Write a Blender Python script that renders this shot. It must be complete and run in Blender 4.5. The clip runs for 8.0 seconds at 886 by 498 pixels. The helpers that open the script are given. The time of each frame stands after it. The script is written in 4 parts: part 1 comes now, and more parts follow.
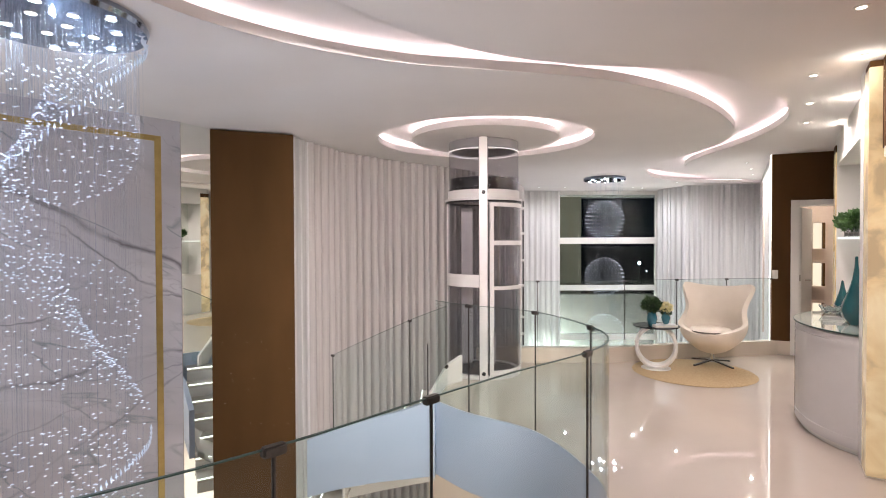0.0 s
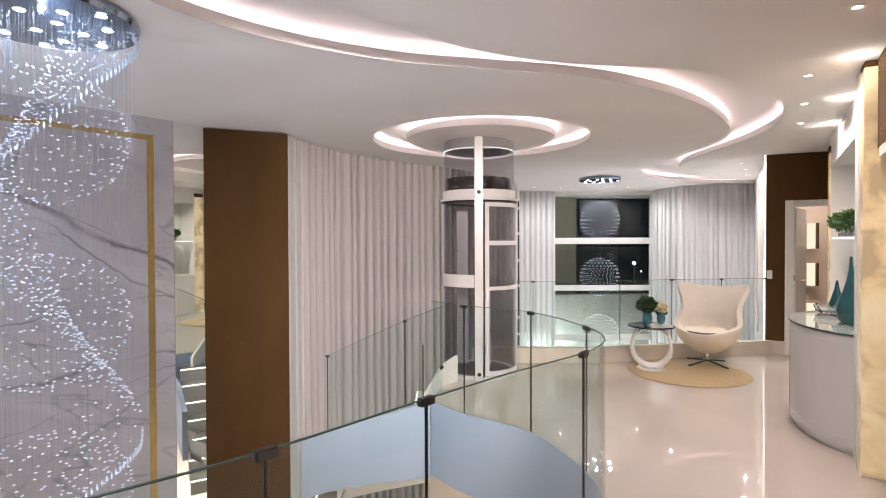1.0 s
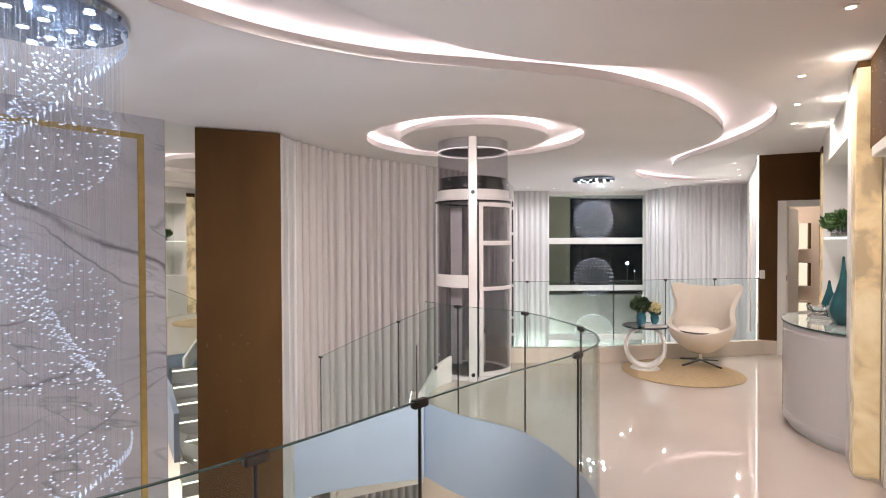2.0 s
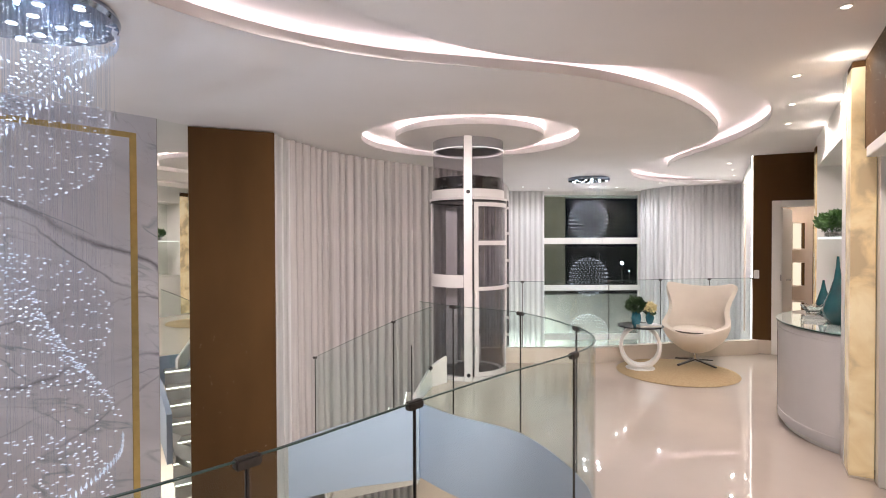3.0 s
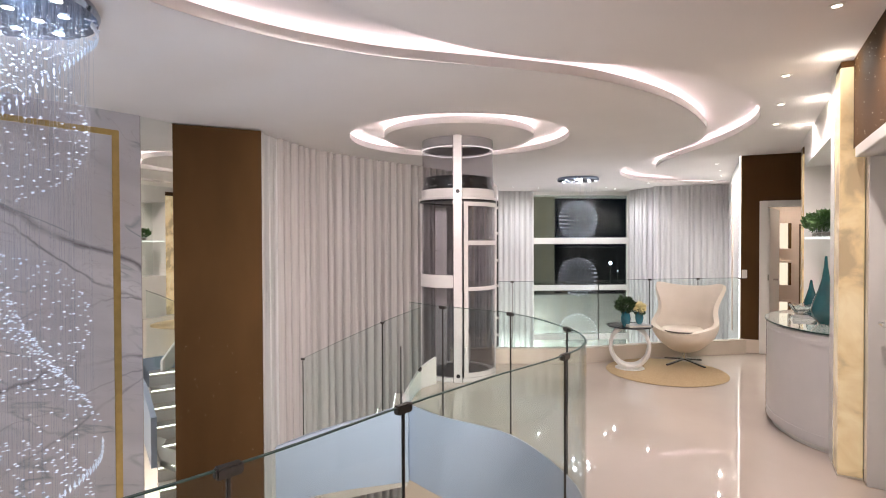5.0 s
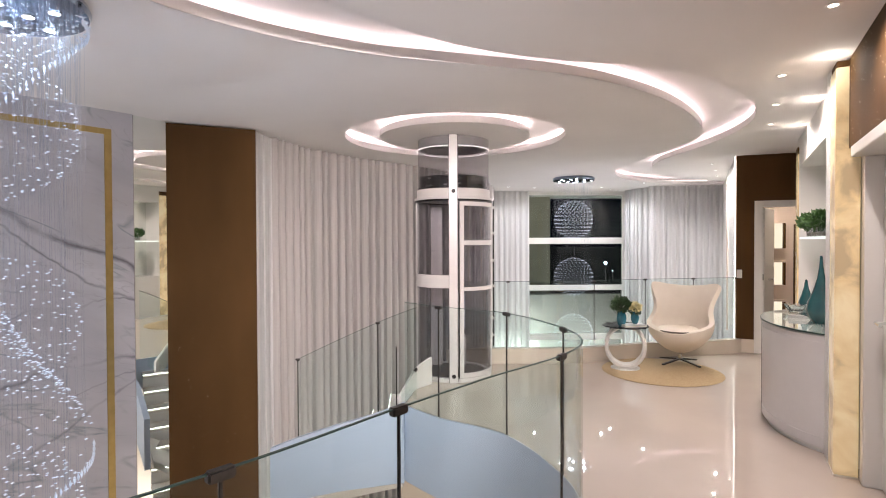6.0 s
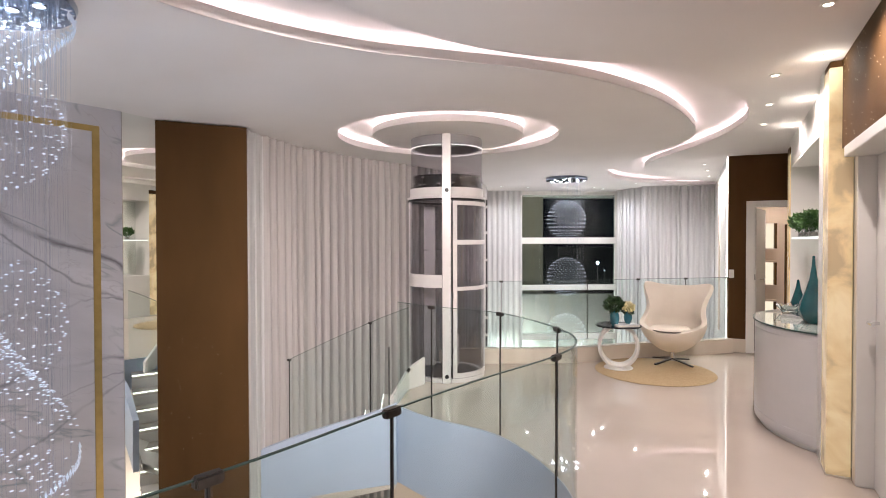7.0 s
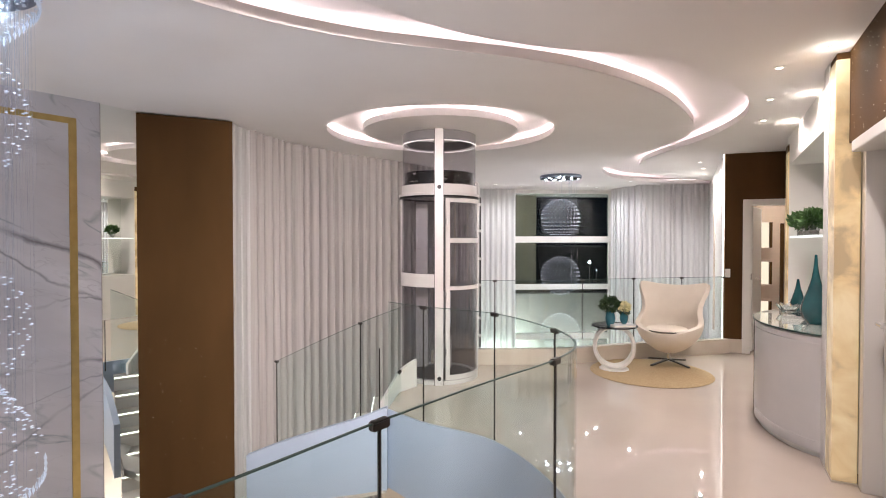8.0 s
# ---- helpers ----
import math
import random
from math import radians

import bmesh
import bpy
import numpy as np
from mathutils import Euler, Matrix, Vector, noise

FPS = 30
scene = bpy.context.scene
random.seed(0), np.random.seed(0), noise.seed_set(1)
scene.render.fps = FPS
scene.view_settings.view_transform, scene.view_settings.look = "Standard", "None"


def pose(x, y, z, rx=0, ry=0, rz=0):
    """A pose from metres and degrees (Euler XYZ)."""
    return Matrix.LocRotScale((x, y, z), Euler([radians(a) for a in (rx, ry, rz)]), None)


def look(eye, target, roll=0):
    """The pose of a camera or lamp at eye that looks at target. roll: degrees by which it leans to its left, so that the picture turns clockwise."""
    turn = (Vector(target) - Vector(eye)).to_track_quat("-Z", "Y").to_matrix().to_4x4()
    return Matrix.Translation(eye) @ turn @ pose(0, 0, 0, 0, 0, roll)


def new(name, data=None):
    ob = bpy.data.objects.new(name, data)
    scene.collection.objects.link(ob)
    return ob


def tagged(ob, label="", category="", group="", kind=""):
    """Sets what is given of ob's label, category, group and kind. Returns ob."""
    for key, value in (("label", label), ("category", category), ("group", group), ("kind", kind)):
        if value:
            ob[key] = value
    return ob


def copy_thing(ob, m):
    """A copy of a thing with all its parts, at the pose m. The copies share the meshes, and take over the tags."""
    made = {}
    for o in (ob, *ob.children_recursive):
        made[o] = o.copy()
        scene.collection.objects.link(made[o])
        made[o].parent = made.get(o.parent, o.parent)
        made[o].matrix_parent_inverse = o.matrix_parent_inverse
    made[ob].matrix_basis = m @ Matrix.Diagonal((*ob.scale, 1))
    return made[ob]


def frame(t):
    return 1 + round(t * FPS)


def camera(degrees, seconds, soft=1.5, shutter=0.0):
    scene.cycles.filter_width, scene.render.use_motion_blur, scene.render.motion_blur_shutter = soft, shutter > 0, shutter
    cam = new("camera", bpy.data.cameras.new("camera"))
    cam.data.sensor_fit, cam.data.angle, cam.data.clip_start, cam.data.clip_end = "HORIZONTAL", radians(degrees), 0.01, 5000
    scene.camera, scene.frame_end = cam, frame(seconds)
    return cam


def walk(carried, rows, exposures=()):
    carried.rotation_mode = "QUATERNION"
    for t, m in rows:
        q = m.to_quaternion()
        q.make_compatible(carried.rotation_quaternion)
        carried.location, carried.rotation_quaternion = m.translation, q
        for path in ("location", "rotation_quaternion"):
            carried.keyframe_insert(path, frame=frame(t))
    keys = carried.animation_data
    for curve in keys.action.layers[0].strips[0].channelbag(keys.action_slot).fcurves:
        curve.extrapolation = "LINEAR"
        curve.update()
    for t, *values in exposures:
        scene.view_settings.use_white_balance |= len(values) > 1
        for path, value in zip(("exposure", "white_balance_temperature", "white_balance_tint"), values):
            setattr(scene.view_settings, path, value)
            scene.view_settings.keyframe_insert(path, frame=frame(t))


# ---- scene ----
cam = camera(80.0, 8.0, soft=1.0)
PATH = [
    (0, (0.011, -0.06, 1.55), (-0.011, 1.94, 1.519), -0.2),
    (0.5, (0.012, -0.042, 1.548), (0.002, 1.957, 1.518), -0.2),
    (1, (0.011, -0.037, 1.548), (0.007, 1.963, 1.518), -0.2),
    (1.5, (0.012, -0.027, 1.549), (0.019, 1.973, 1.519), -0.2),
    (3, (0.013, 0.006, 1.547), (0.05, 2.006, 1.517), -0.2),
    (3.5, (0.013, 0.017, 1.546), (0.059, 2.016, 1.517), -0.2),
    (4, (0.013, 0.034, 1.545), (0.073, 2.033, 1.516), -0.2),
    (4.5, (0.014, 0.043, 1.546), (0.083, 2.041, 1.516), -0.2),
    (6, (0.013, 0.073, 1.544), (0.107, 2.071, 1.514), -0.2),
    (6.5, (0.011, 0.085, 1.543), (0.116, 2.082, 1.512), -0.2),
    (7, (0.009, 0.105, 1.541), (0.131, 2.101, 1.51), -0.1),
    (7.5, (0.009, 0.119, 1.542), (0.141, 2.114, 1.51), -0.1),
    (7.8, (0.01, 0.135, 1.542), (0.148, 2.13, 1.509), -0.1),
    (7.9, (0.011, 0.143, 1.542), (0.150, 2.138, 1.509), -0.1),
    (8, (0.017, 0.258, 1.530), (0.168, 2.252, 1.496), 0.0),
]
walk(cam, [(t, look(eye, target, roll)) for t, eye, target, roll in PATH])

# ---- world and light ----
world = bpy.data.worlds.new("night")
scene.world = world
world.use_nodes = True
bg = world.node_tree.nodes["Background"]
bg.inputs[0].default_value = (0.010, 0.014, 0.024, 1)
bg.inputs[1].default_value = 0.25
scene.view_settings.exposure = 0.50
DOWN_W = 42.0    # watts of a ceiling downlight
BACK_FILL_W = 56.0     # watts of an added downlight behind the viewpoint
AIM_W = 320.0     # watts of an added, unseen downlight turned to the curtain
LOWER_W = 37.0  # watts of an added, unseen lamp in the lower storey
CRYSTAL_W = 13.0  # watts of a chandelier dish


def lamp(name, kind, at, energy, colour, size=0.1, aim=None, cone=90, blend=0.6):
    data = bpy.data.lights.new(name, kind)
    data.energy, data.color = energy, colour
    if kind == "AREA":
        data.shape, data.size = "DISK", size
    else:
        data.shadow_soft_size = size
    if kind == "SPOT":
        data.spot_size, data.spot_blend = radians(cone), blend
    ob = new(name, data)
    ob.matrix_world = look(at, aim or (at[0], at[1] + 0.0001, at[2] - 1))
    return ob


# ---- materials ----
def base_mat(name, colour, rough=0.5, metal=0.0, coat=0.0):
    m = bpy.data.materials.new(name)
    m.use_nodes = True
    b = m.node_tree.nodes["Principled BSDF"]
    b.inputs["Base Color"].default_value = (*colour, 1)
    b.inputs["Roughness"].default_value = rough
    b.inputs["Metallic"].default_value = metal
    b.inputs["Coat Weight"].default_value = coat
    return m, m.node_tree.nodes, m.node_tree.links, b


def varied(name, a, b2, scale, rough=0.5, metal=0.0, bump=0.0, bump_scale=None, detail=6, coat=0.0, rough_var=0.0, stretch=(1, 1, 1)):
    """Two tones mixed by noise, with a finer relief."""
    m, n, l, b = base_mat(name, a, rough, metal, coat)
    tc, mp = n.new("ShaderNodeTexCoord"), n.new("ShaderNodeMapping")
    mp.inputs["Scale"].default_value = stretch
    l.new(tc.outputs["Object"], mp.inputs["Vector"])
    t = n.new("ShaderNodeTexNoise")
    t.inputs["Scale"].default_value, t.inputs["Detail"].default_value = scale, detail
    l.new(mp.outputs["Vector"], t.inputs["Vector"])
    r = n.new("ShaderNodeValToRGB")
    r.color_ramp.elements[0].position, r.color_ramp.elements[1].position = 0.3, 0.7
    r.color_ramp.elements[0].color, r.color_ramp.elements[1].color = (*a, 1), (*b2, 1)
    l.new(t.outputs["Fac"], r.inputs["Fac"])
    l.new(r.outputs["Color"], b.inputs["Base Color"])
    if rough_var:
        mr = n.new("ShaderNodeMapRange")
        mr.inputs["To Min"].default_value, mr.inputs["To Max"].default_value = rough - rough_var, rough + rough_var
        l.new(t.outputs["Fac"], mr.inputs["Value"])
        l.new(mr.outputs["Result"], b.inputs["Roughness"])
    if bump:
        t2 = n.new("ShaderNodeTexNoise")
        t2.inputs["Scale"].default_value, t2.inputs["Detail"].default_value = bump_scale or scale * 8, 4
        l.new(mp.outputs["Vector"], t2.inputs["Vector"])
        bp = n.new("ShaderNodeBump")
        bp.inputs["Strength"].default_value, bp.inputs["Distance"].default_value = bump, 0.002
        l.new(t2.outputs["Fac"], bp.inputs["Height"])
        l.new(bp.outputs["Normal"], b.inputs["Normal"])
    return m


def glow(name, colour, strength):
    m = bpy.data.materials.new(name)
    m.use_nodes = True
    n, l = m.node_tree.nodes, m.node_tree.links
    e = n.new("ShaderNodeEmission")
    e.inputs[0].default_value, e.inputs[1].default_value = (*colour, 1), strength
    l.new(e.outputs[0], n["Material Output"].inputs["Surface"])
    return m


def glass_mat(name, tint, gloss=0.03, rough=0.0):
    """Thin pane: tinted see-through with a Fresnel gloss."""
    m = bpy.data.materials.new(name)
    m.use_nodes = True
    n, l = m.node_tree.nodes, m.node_tree.links
    tr, gl, mx = n.new("ShaderNodeBsdfTransparent"), n.new("ShaderNodeBsdfGlossy"), n.new("ShaderNodeMixShader")
    tr.inputs[0].default_value = (*tint, 1)
    gl.inputs["Roughness"].default_value = rough
    lw, pw, fr = n.new("ShaderNodeLayerWeight"), n.new("ShaderNodeMath"), n.new("ShaderNodeMath")
    lw.inputs[0].default_value = 0.5
    pw.operation, fr.operation = "POWER", "MULTIPLY_ADD"
    pw.inputs[1].default_value = 4.0
    l.new(lw.outputs["Facing"], pw.inputs[0])
    l.new(pw.outputs[0], fr.inputs[0])
    fr.inputs[1].default_value, fr.inputs[2].default_value = 0.6, gloss
    l.new(fr.outputs[0], mx.inputs[0])
    l.new(tr.outputs[0], mx.inputs[1])
    l.new(gl.outputs[0], mx.inputs[2])
    l.new(mx.outputs[0], n["Material Output"].inputs["Surface"])
    return m


def marble_mat():
    """White marble: cloudy ground and long slanting grey veins of two widths."""
    m, n, l, b = base_mat("white_marble", (0.78, 0.77, 0.78), 0.12)
    tc = n.new("ShaderNodeTexCoord")

    def dot(v):
        d = n.new("ShaderNodeVectorMath")
        d.operation = "DOT_PRODUCT"
        l.new(tc.outputs["Object"], d.inputs[0])
        d.inputs[1].default_value = v
        return d.outputs["Value"]

    xyz = n.new("ShaderNodeCombineXYZ")
    l.new(dot((0.65 * 0.34, 0.76 * 0.34, -0.15)), xyz.inputs[0])
    l.new(dot((0.65 * 0.46, 0.76 * 0.46, 1.02)), xyz.inputs[1])
    cloud = n.new("ShaderNodeTexNoise")
    cloud.inputs["Scale"].default_value, cloud.inputs["Detail"].default_value, cloud.inputs["Distortion"].default_value = 1.3, 8, 0.6
    l.new(xyz.outputs[0], cloud.inputs["Vector"])
    cr = n.new("ShaderNodeValToRGB")
    cr.color_ramp.elements[0].position, cr.color_ramp.elements[1].position = 0.30, 0.60
    cr.color_ramp.elements[0].color, cr.color_ramp.elements[1].color = (0.42, 0.415, 0.455, 1), (0.585, 0.575, 0.615, 1)
    l.new(cloud.outputs["Fac"], cr.inputs["Fac"])
    out = cr.outputs["Color"]
    # the long veins of this slab: height, slope along the wall, where, half width, strength
    along = n.new("ShaderNodeMath")
    along.operation = "ADD"
    l.new(dot((-0.6495, -0.7604, 0)), along.inputs[0])
    along.inputs[1].default_value = -(2.566 * 0.6495 - 4.995 * 0.7604)
    up = dot((0, 0, 1))
    for i, (z0, slope, s0, thin, amount) in enumerate(((1.60, 0.55, 0.55, 0.042, 0.9), (1.40, 0.62, 0.60, 0.018, 0.7), (0.44, -0.03, 0.5, 0.030, 0.75), (-0.12, -0.55, 0.7, 0.020, 0.6), (0.99, -0.06, 0.2, 0.014, 0.7), (0.20, -0.30, 0.6, 0.012, 0.5), (-0.75, 0.35, 0.6, 0.035, 0.7))):
        wob = n.new("ShaderNodeTexNoise")
        wob.inputs["Scale"].default_value, wob.inputs["Detail"].default_value = 1.7, 7
        off = n.new("ShaderNodeVectorMath")
        off.operation = "ADD"
        off.inputs[1].default_value = (i * 3.1, i * 1.3, 0)
        l.new(tc.outputs["Object"], off.inputs[0])
        l.new(off.outputs[0], wob.inputs["Vector"])
        steps = []
        for op, p, q in (("MULTIPLY_ADD", along.outputs[0], (slope, z0 - slope * s0)), ("MULTIPLY_ADD", wob.outputs["Fac"], (0.42, -0.21))):
            k = n.new("ShaderNodeMath")
            k.operation = op
            l.new(p, k.inputs[0])
            k.inputs[1].default_value, k.inputs[2].default_value = q
            steps.append(k.outputs[0])
        d1, d2, d3, mr = n.new("ShaderNodeMath"), n.new("ShaderNodeMath"), n.new("ShaderNodeMath"), n.new("ShaderNodeMapRange")
        d1.operation, d2.operation, d3.operation = "SUBTRACT", "ADD", "ABSOLUTE"
        l.new(up, d1.inputs[0])
        l.new(steps[0], d1.inputs[1])
        l.new(d1.outputs[0], d2.inputs[0])
        l.new(steps[1], d2.inputs[1])
        l.new(d2.outputs[0], d3.inputs[0])
        l.new(d3.outputs[0], mr.inputs["Value"])
        mr.inputs["From Max"].default_value = thin
        mr.inputs["To Min"].default_value, mr.inputs["To Max"].default_value = amount, 0.0
        fade = n.new("ShaderNodeMapRange")
        fade.inputs["From Min"].default_value, fade.inputs["From Max"].default_value = 0.36, 0.56
        l.new(wob.outputs["Color"], fade.inputs["Value"])
        mul, c = n.new("ShaderNodeMath"), n.new("ShaderNodeMixRGB")
        mul.operation = "MULTIPLY"
        l.new(mr.outputs["Result"], mul.inputs[0])
        l.new(fade.outputs["Result"], mul.inputs[1])
        l.new(mul.outputs[0], c.inputs[0])
        l.new(out, c.inputs[1])
        c.inputs[2].default_value = (0.13, 0.125, 0.14, 1)
        out = c.outputs[0]
    for seed, scale, thin, col, amount in ((9.1, 1.9, 0.019, (0.20, 0.24, 0.26), 0.7), (5.3, 3.6, 0.010, (0.36, 0.35, 0.38), 0.5)):
        off = n.new("ShaderNodeVectorMath")
        off.operation = "ADD"
        off.inputs[1].default_value = (seed, seed * 1.7, seed)
        l.new(xyz.outputs[0], off.inputs[0])
        t = n.new("ShaderNodeTexNoise")
        t.inputs["Scale"].default_value, t.inputs["Detail"].default_value, t.inputs["Distortion"].default_value = scale, 6, 0.9
        t.inputs["Roughness"].default_value = 0.45
        l.new(off.outputs[0], t.inputs["Vector"])
        sub, ab, mr = n.new("ShaderNodeMath"), n.new("ShaderNodeMath"), n.new("ShaderNodeMapRange")
        sub.operation, ab.operation = "SUBTRACT", "ABSOLUTE"
        sub.inputs[1].default_value = 0.5
        l.new(t.outputs["Fac"], sub.inputs[0])
        l.new(sub.outputs[0], ab.inputs[0])
        l.new(ab.outputs[0], mr.inputs["Value"])
        mr.inputs["From Max"].default_value = thin
        mr.inputs["To Min"].default_value, mr.inputs["To Max"].default_value = amount, 0.0
        patch = n.new("ShaderNodeTexNoise")
        patch.inputs["Scale"].default_value = scale * 1.4
        l.new(tc.outputs["Object"], patch.inputs["Vector"])
        pr = n.new("ShaderNodeMapRange")
        pr.inputs["From Min"].default_value, pr.inputs["From Max"].default_value = 0.42, 0.62
        l.new(patch.outputs["Fac"], pr.inputs["Value"])
        mul = n.new("ShaderNodeMath")
        mul.operation = "MULTIPLY"
        l.new(mr.outputs["Result"], mul.inputs[0])
        l.new(pr.outputs["Result"], mul.inputs[1])
        c = n.new("ShaderNodeMixRGB")
        l.new(mul.outputs[0], c.inputs[0])
        l.new(out, c.inputs[1])
        c.inputs[2].default_value = (*col, 1)
        out = c.outputs[0]
    l.new(out, b.inputs["Base Color"])
    return m


def onyx_mat():
    """Back-lit onyx: clouded amber stone that glows by its lamp behind."""
    m, n, l, b = base_mat("backlit_onyx", (0.8, 0.7, 0.5), 0.15)
    tc = n.new("ShaderNodeTexCoord")
    t = n.new("ShaderNodeTexNoise")
    t.inputs["Scale"].default_value, t.inputs["Detail"].default_value, t.inputs["Distortion"].default_value = 3.4, 10, 0.6
    l.new(tc.outputs["Object"], t.inputs["Vector"])
    r = n.new("ShaderNodeValToRGB")
    e = r.color_ramp.elements
    e[0].position, e[0].color = 0.38, (0.50, 0.38, 0.23, 1)
    e[1].position, e[1].color = 0.59, (0.84, 0.70, 0.45, 1)
    mid = e.new(0.47)
    mid.color = (0.74, 0.57, 0.32, 1)
    l.new(t.outputs["Fac"], r.inputs["Fac"])
    l.new(r.outputs["Color"], b.inputs["Base Color"])
    l.new(r.outputs["Color"], b.inputs["Emission Color"])
    b.inputs["Emission Strength"].default_value = 0.20
    return m


def cloth_mat(name, colour, see=0.12):
    """Sheer cloth: diffuse and translucent, with a little see-through between the threads."""
    m = bpy.data.materials.new(name)
    m.use_nodes = True
    n, l = m.node_tree.nodes, m.node_tree.links
    tc, t = n.new("ShaderNodeTexCoord"), n.new("ShaderNodeTexNoise")
    mp = n.new("ShaderNodeMapping")
    mp.inputs["Scale"].default_value = (14, 14, 0.4)
    l.new(tc.outputs["Object"], mp.inputs["Vector"])
    l.new(mp.outputs["Vector"], t.inputs["Vector"])
    t.inputs["Scale"].default_value = 3
    r = n.new("ShaderNodeValToRGB")
    r.color_ramp.elements[0].color = (*[c * 0.74 for c in colour], 1)
    r.color_ramp.elements[1].color = (*colour, 1)
    l.new(t.outputs["Fac"], r.inputs["Fac"])
    d, tl, tr = n.new("ShaderNodeBsdfDiffuse"), n.new("ShaderNodeBsdfTranslucent"), n.new("ShaderNodeBsdfTransparent")
    l.new(r.outputs["Color"], d.inputs[0])
    l.new(r.outputs["Color"], tl.inputs[0])
    m1, m2 = n.new("ShaderNodeMixShader"), n.new("ShaderNodeMixShader")
    m1.inputs[0].default_value, m2.inputs[0].default_value = 0.16, see
    l.new(d.outputs[0], m1.inputs[1])
    l.new(tl.outputs[0], m1.inputs[2])
    l.new(m1.outputs[0], m2.inputs[1])
    l.new(tr.outputs[0], m2.inputs[2])
    l.new(m2.outputs[0], n["Material Output"].inputs["Surface"])
    return m


WHITE = varied("white_ceiling_paint", (0.81, 0.778, 0.765), (0.78, 0.748, 0.735), 1.5, 0.85, bump=0.08, bump_scale=90)
WALLW = varied("white_wall_paint", (0.78, 0.76, 0.73), (0.74, 0.72, 0.69), 1.2, 0.6, bump=0.08, bump_scale=80)
TRIM = varied("white_lacquer", (0.80, 0.78, 0.75), (0.77, 0.75, 0.72), 3.0, 0.28)
FLOOR = varied("polished_cream_porcelain", (0.575, 0.505, 0.445), (0.53, 0.465, 0.41), 1.3, 0.022, rough_var=0.008, coat=0.0, bump=0.015, bump_scale=4.0)
# lighter than FLOOR, so that the lower storey bounces more light up the well
FLOOR_LOW = varied("polished_white_porcelain", (0.74, 0.69, 0.64), (0.70, 0.65, 0.60), 1.3, 0.05, rough_var=0.015)
CURB = varied("cream_stone", (0.72, 0.64, 0.55), (0.66, 0.58, 0.49), 3, 0.2)
# white plaster with the cool blue light on it put into the colour
FASCIA = varied("white_gloss_plaster_lit_blue", (0.46, 0.545, 0.675), (0.435, 0.52, 0.645), 1.5, 0.35)
BROWN = varied("brown_vinyl_wallpaper", (0.114, 0.058, 0.022), (0.072, 0.037, 0.014), 1.4, 0.7, bump=0.35, bump_scale=260, stretch=(1, 1, 0.35))
BROWN.node_tree.nodes["Principled BSDF"].inputs["Specular IOR Level"].default_value = 0.1
MARBLE = marble_mat()
GOLD = varied("brushed_gold", (0.50, 0.37, 0.15), (0.42, 0.31, 0.12), 12, 0.32, metal=0.85)
ONYX = onyx_mat()
MIRROR, *_ = base_mat("mirror", (0.90, 0.93, 0.90), 0.01, 1.0)
GLASS = glass_mat("clear_railing_glass", (0.945, 0.982, 0.974), 0.025)
GLASS_EDGE, *_ = base_mat("green_glass_edge", (0.03, 0.065, 0.055), 0.3)
WINGLASS = glass_mat("window_glass", (0.62, 0.66, 0.66), gloss=0.018)
TUBE = glass_mat("smoky_polycarbonate", (0.925, 0.915, 0.93), gloss=0.04)
TUBE_DARK = glass_mat("grey_cabin_glazing", (0.80, 0.79, 0.81), gloss=0.08)
CURTAIN = cloth_mat("sheer_curtain", (0.93, 0.88, 0.86), 0.39)
CURTAIN_W = cloth_mat("white_sheer_curtain", (0.92, 0.905, 0.905), 0.12)
BLACK, *_ = base_mat("black_metal", (0.015, 0.014, 0.014), 0.35, 0.4)
STEEL = varied("brushed_steel", (0.42, 0.40, 0.38), (0.34, 0.32, 0.30), 20, 0.28, metal=1.0)
CHROME, *_ = base_mat("chrome", (0.75, 0.76, 0.78), 0.08, 1.0)
POSTM = varied("dark_anodised_steel", (0.11, 0.10, 0.095), (0.07, 0.065, 0.06), 25, 0.3, metal=0.9)
LIFTW = varied("pearl_white_lacquer", (0.66, 0.63, 0.62), (0.61, 0.58, 0.57), 4, 0.3)
LED = glow("cove_led", (1.0, 0.80, 0.83), 10.5)
LED_RING = glow("ring_led", (1.0, 0.84, 0.85), 17.0)
LED_W = glow("wall_led", (1.0, 0.95, 0.90), 4.5)
STEP_LED = glow("step_led", (0.96, 1.0, 0.90), 2.0)
SPOT = glow("downlight_led", (1.0, 0.90, 0.76), 7.0)


# ---- geometry helpers ----
def link(name, bm, material, parent=None, label="", smooth=False):
    me = bpy.data.meshes.new(name)
    bm.normal_update()
    bm.to_mesh(me)
    bm.free()
    me.materials.append(material)
    if smooth:
        me.shade_smooth()
        me.set_sharp_from_angle(angle=radians(40))
    ob = new(name, me)
    if parent:
        ob.parent = parent
    if label:
        ob["label"] = label
    return ob


def part(name, bm, material, parent, label="", smooth=False):
    return link(name, bm, material, parent, label, smooth)


def structure(name, bm, material, label="", category="", smooth=False):
    return tagged(link(name, bm, material, None, "", smooth), label, category, "", "structure")


def thing(name, label, category, group="", at=(0, 0, 0), turn=0, kind=""):
    ob = new(name)
    ob.empty_display_size = 0.1
    ob.matrix_world = pose(*at, 0, 0, turn)
    return tagged(ob, label, category, group, kind)


